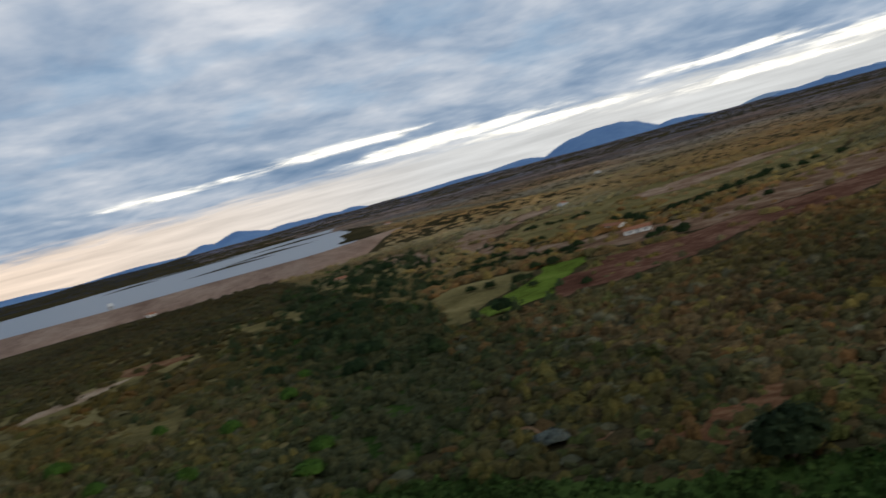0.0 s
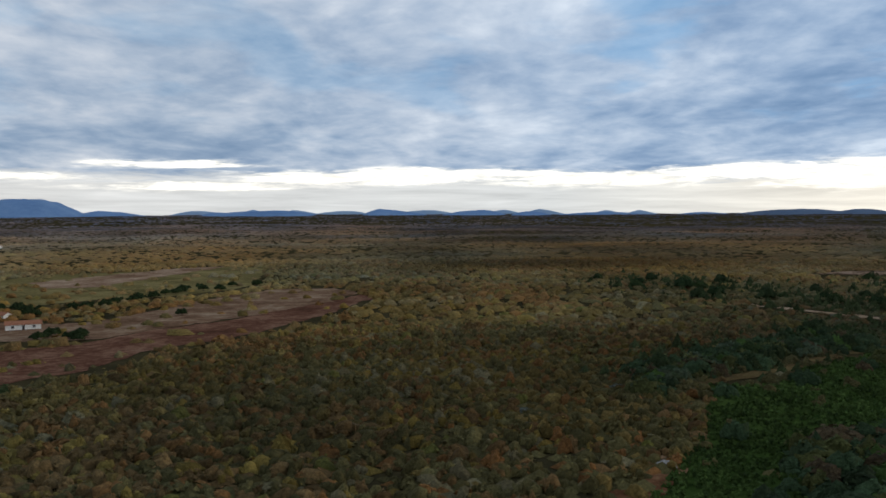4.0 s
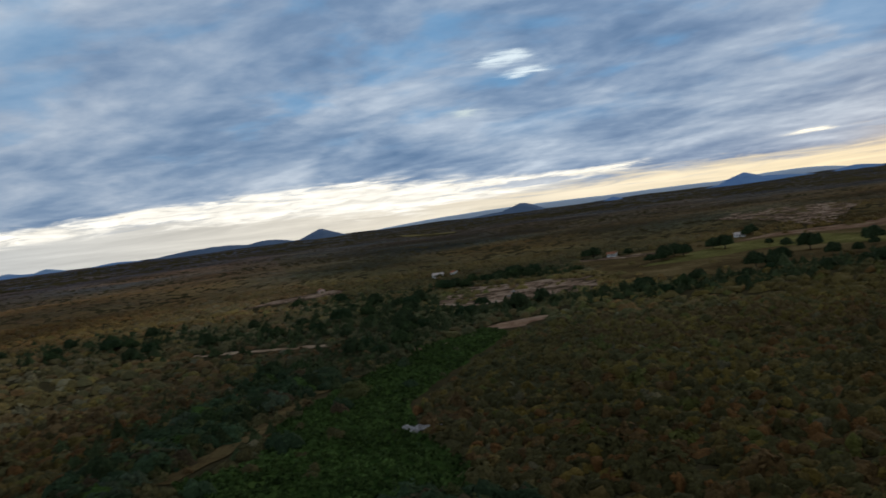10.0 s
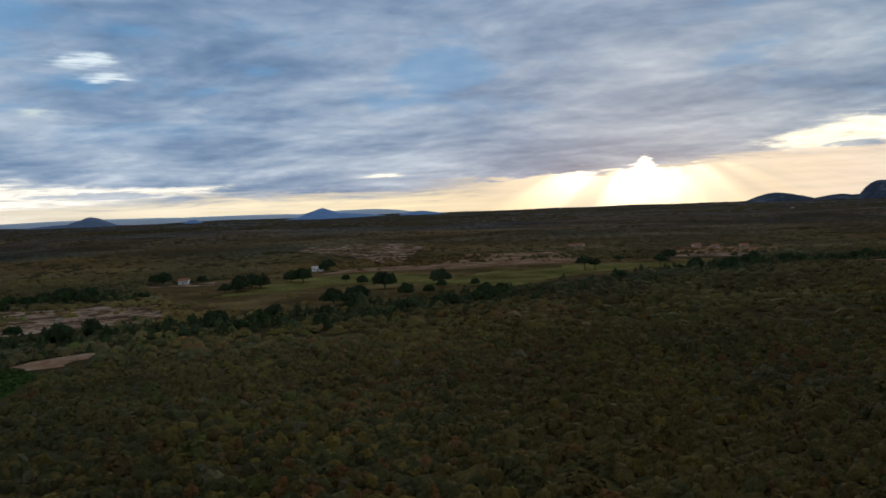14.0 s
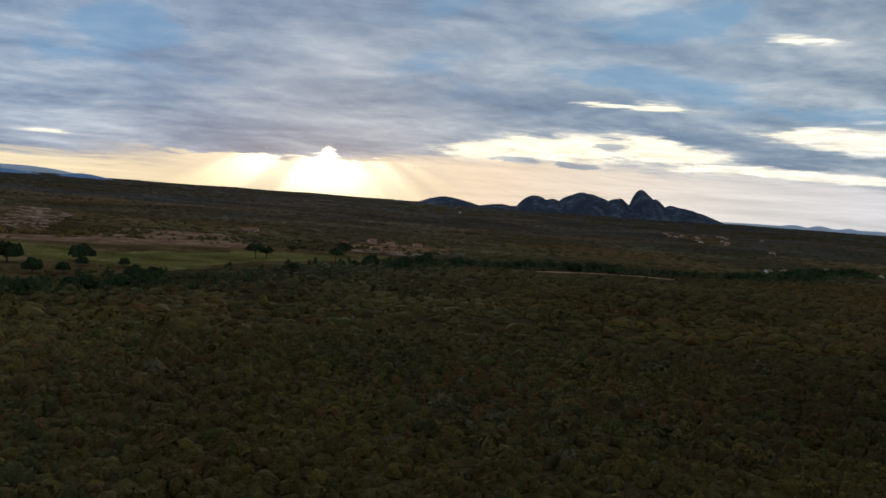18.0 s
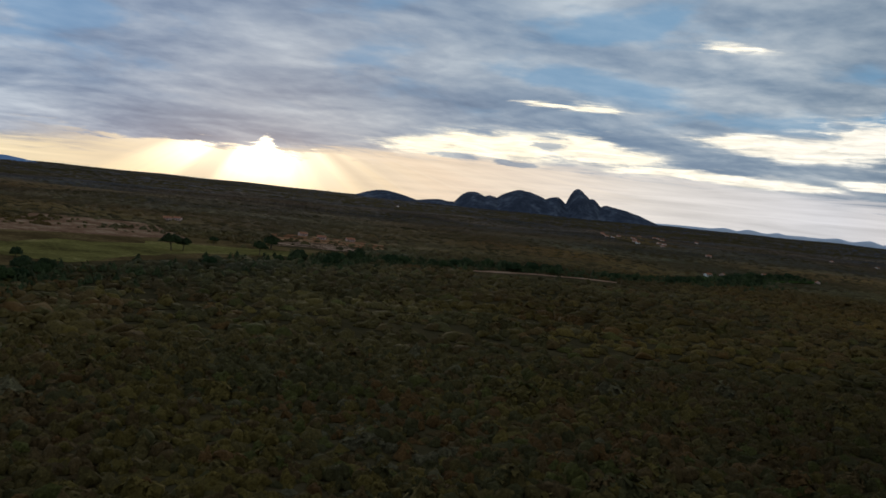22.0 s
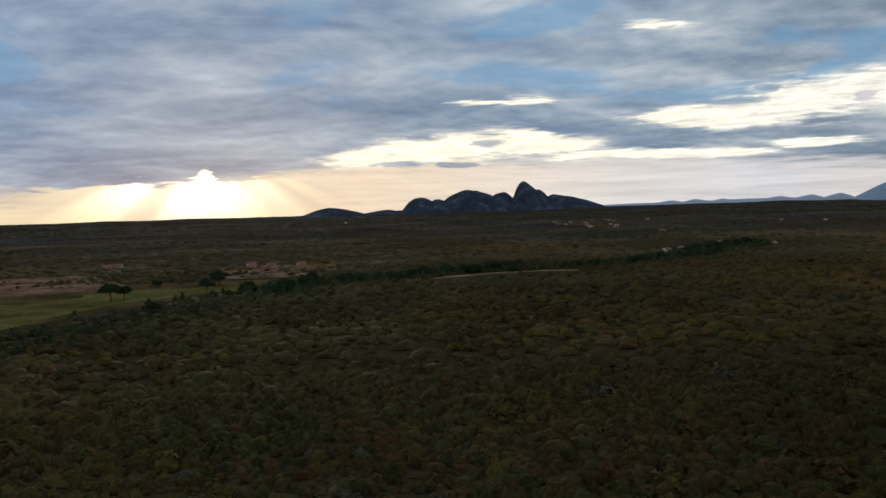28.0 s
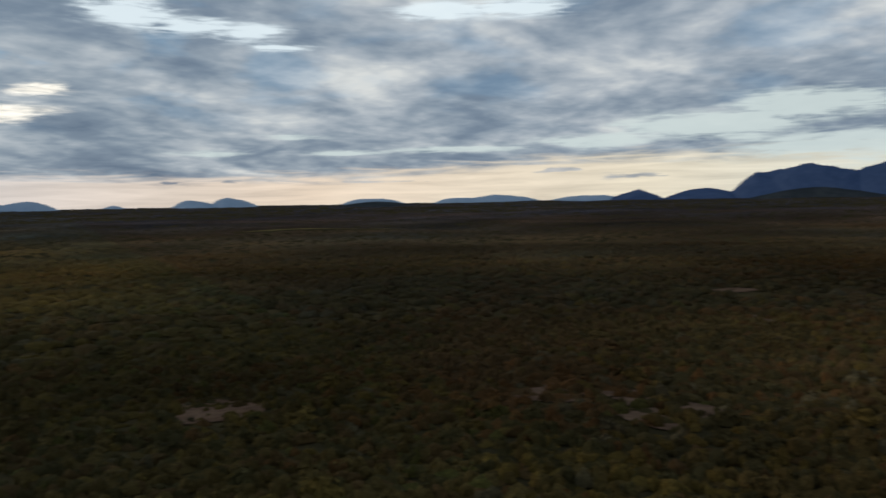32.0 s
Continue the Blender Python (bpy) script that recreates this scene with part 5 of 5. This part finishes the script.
def make_house(label, w, d, h, wall_mat, roof_mat, group):
    """A low country house, long side along x: gabled walls, tiled roof, door and windows."""
    ob = tagged(new("house"), label, "house", group)
    rise = d * 0.24
    bm = bmesh.new()
    a, b = w / 2, d / 2
    pts = [(-a, -b, -0.3), (a, -b, -0.3), (a, b, -0.3), (-a, b, -0.3), (-a, -b, h), (a, -b, h), (a, b, h), (-a, b, h), (-a, 0, h + rise), (a, 0, h + rise)]
    v = [bm.verts.new(p) for p in pts]
    for f in ((0, 1, 5, 4), (2, 3, 7, 6), (1, 2, 6, 9, 5), (3, 0, 4, 8, 7), (3, 2, 1, 0)):
        bm.faces.new([v[i] for i in f])
    part("wall", bm, wall_mat, ob)
    bm = bmesh.new()
    e, t = 0.45, 0.14
    for s in (-1, 1):
        q = [bm.verts.new(p) for p in ((-a - e, 0, h + rise + t), (a + e, 0, h + rise + t), (a + e, s * (b + e), h - 0.18), (-a - e, s * (b + e), h - 0.18),
                                       (-a - e, 0, h + rise + 0.01), (a + e, 0, h + rise + 0.01), (a + e, s * (b + e), h - 0.32), (-a - e, s * (b + e), h - 0.32))]
        for f in ((0, 1, 2, 3), (7, 6, 5, 4), (3, 2, 6, 7), (0, 3, 7, 4), (2, 1, 5, 6)):
            bm.faces.new([q[i] for i in f])
    bmesh.ops.recalc_face_normals(bm, faces=bm.faces[:])
    part("roof", bm, roof_mat, ob)
    for s in (-1, 1):
        bm = bmesh.new()
        box(bm, -0.45, 0.45, s * b - 0.05, s * b + 0.05, 0.0, 2.05)
        part("door", bm, M_WOOD, ob)
        for k in (-1, 1):
            bm = bmesh.new()
            box(bm, k * w * 0.3 - 0.5, k * w * 0.3 + 0.5, s * b - 0.04, s * b + 0.04, 0.95, 1.95)
            part("window", bm, M_WOOD, ob)
    return ob


WHITE_HOUSE = make_house("small white farmhouse with a clay tile roof", 7.0, 5.0, 2.7, M_WHITE, M_TILE, "country houses")
PALE_HOUSE = make_house("white house with a sun-bleached roof", 8.5, 5.5, 2.8, M_WHITE, M_PALETILE, "country houses")
PINK_HOUSE = make_house("plastered house with a dark clay roof", 7.5, 5.0, 2.6, M_PLASTER, M_TILE, "country houses")
LONG_HOUSE = make_house("long white farm building with a clay tile roof", 17.0, 4.2, 2.0, M_WHITE, M_TILE, "farm buildings")
LONG_HOUSE.matrix_basis = pose(229, 408, 0, 0, 0, 96)
ROW_HOUSE = make_house("long plastered farm shed with a white gable end", 13.0, 4.5, 2.6, M_WHITE, M_TILE, "farm buildings")
ROW_HOUSE.matrix_basis = pose(214, 360, 0, 0, 0, 152)
KINDS = [WHITE_HOUSE, PALE_HOUSE, PINK_HOUSE]
HOMES = [(768, -18, 20), (757, -258, 70), (774, 92, 10), (732, -141, 60), (110, 586, 15), (628, 1125, 40), (345, 695, 30), (312, 1190, 20), (280, -979, 100), (338, -999, 80), (364, -863, 60),
         (358, -897, 95), (465, -1271, 40), (278, -1722, 70), (348, -1672, 80), (813, -587, 50), (818, -604, 20), (689, -642, 70), (656, -630, 30), (640, -652, 60), (762, -4, 80),
         (-24, 826, 25), (1682, -2241, 0), (833, -1815, 30), (774, -1755, 60), (787, -1932, 20), (722, -1865, 75), (764, -2036, 40), (647, -1898, 10), (677, -1573, 50), (608, -1523, 30), (751, -1657, 70),
         (700, -1640, 15), (640, -1600, 80), (730, -1720, 35), (690, -1790, 65), (810, -1760, 20), (660, -1540, 55), (742, -1900, 45), (780, -1700, 10), (620, -1570, 30)]
for i, (x, y, r) in enumerate(HOMES):
    m = pose(x, y, ground_z(x, y), 0, 0, r)
    if i < 3:
        KINDS[i].matrix_basis = m
    else:
        copy_thing(KINDS[(i * 5) % 3 if y > -500 else 2 if y > -700 else (2, 0, 2)[i % 3]], m)

# tank tower on the far hillside by the granite domes, and the intake tower of the dam
M_CONCRETE = plain("grey_concrete", (0.40, 0.39, 0.37), 0.2, 0.8, 0.9)
tower = tagged(new("intake_tower"), "concrete intake tower with a footbridge standing in the reservoir", "tower")
bm = bmesh.new()
box(bm, -2, 2, -2, 2, -6, 8)
part("shaft", bm, M_CONCRETE, tower)
bm = bmesh.new()
box(bm, -2.6, 2.6, -2.6, 2.6, 8, 8.5)
box(bm, -1.8, 1.8, -1.8, 1.8, 8.5, 11)
part("cabin", bm, M_WHITE, tower)
bm = bmesh.new()
box(bm, -0.9, 0.9, -34, -2.6, 7.6, 8.1)
part("footbridge", bm, M_CONCRETE, tower)
tower.matrix_basis = pose(-62, 925, LAKE_Z - 3, 0, 0, 8)
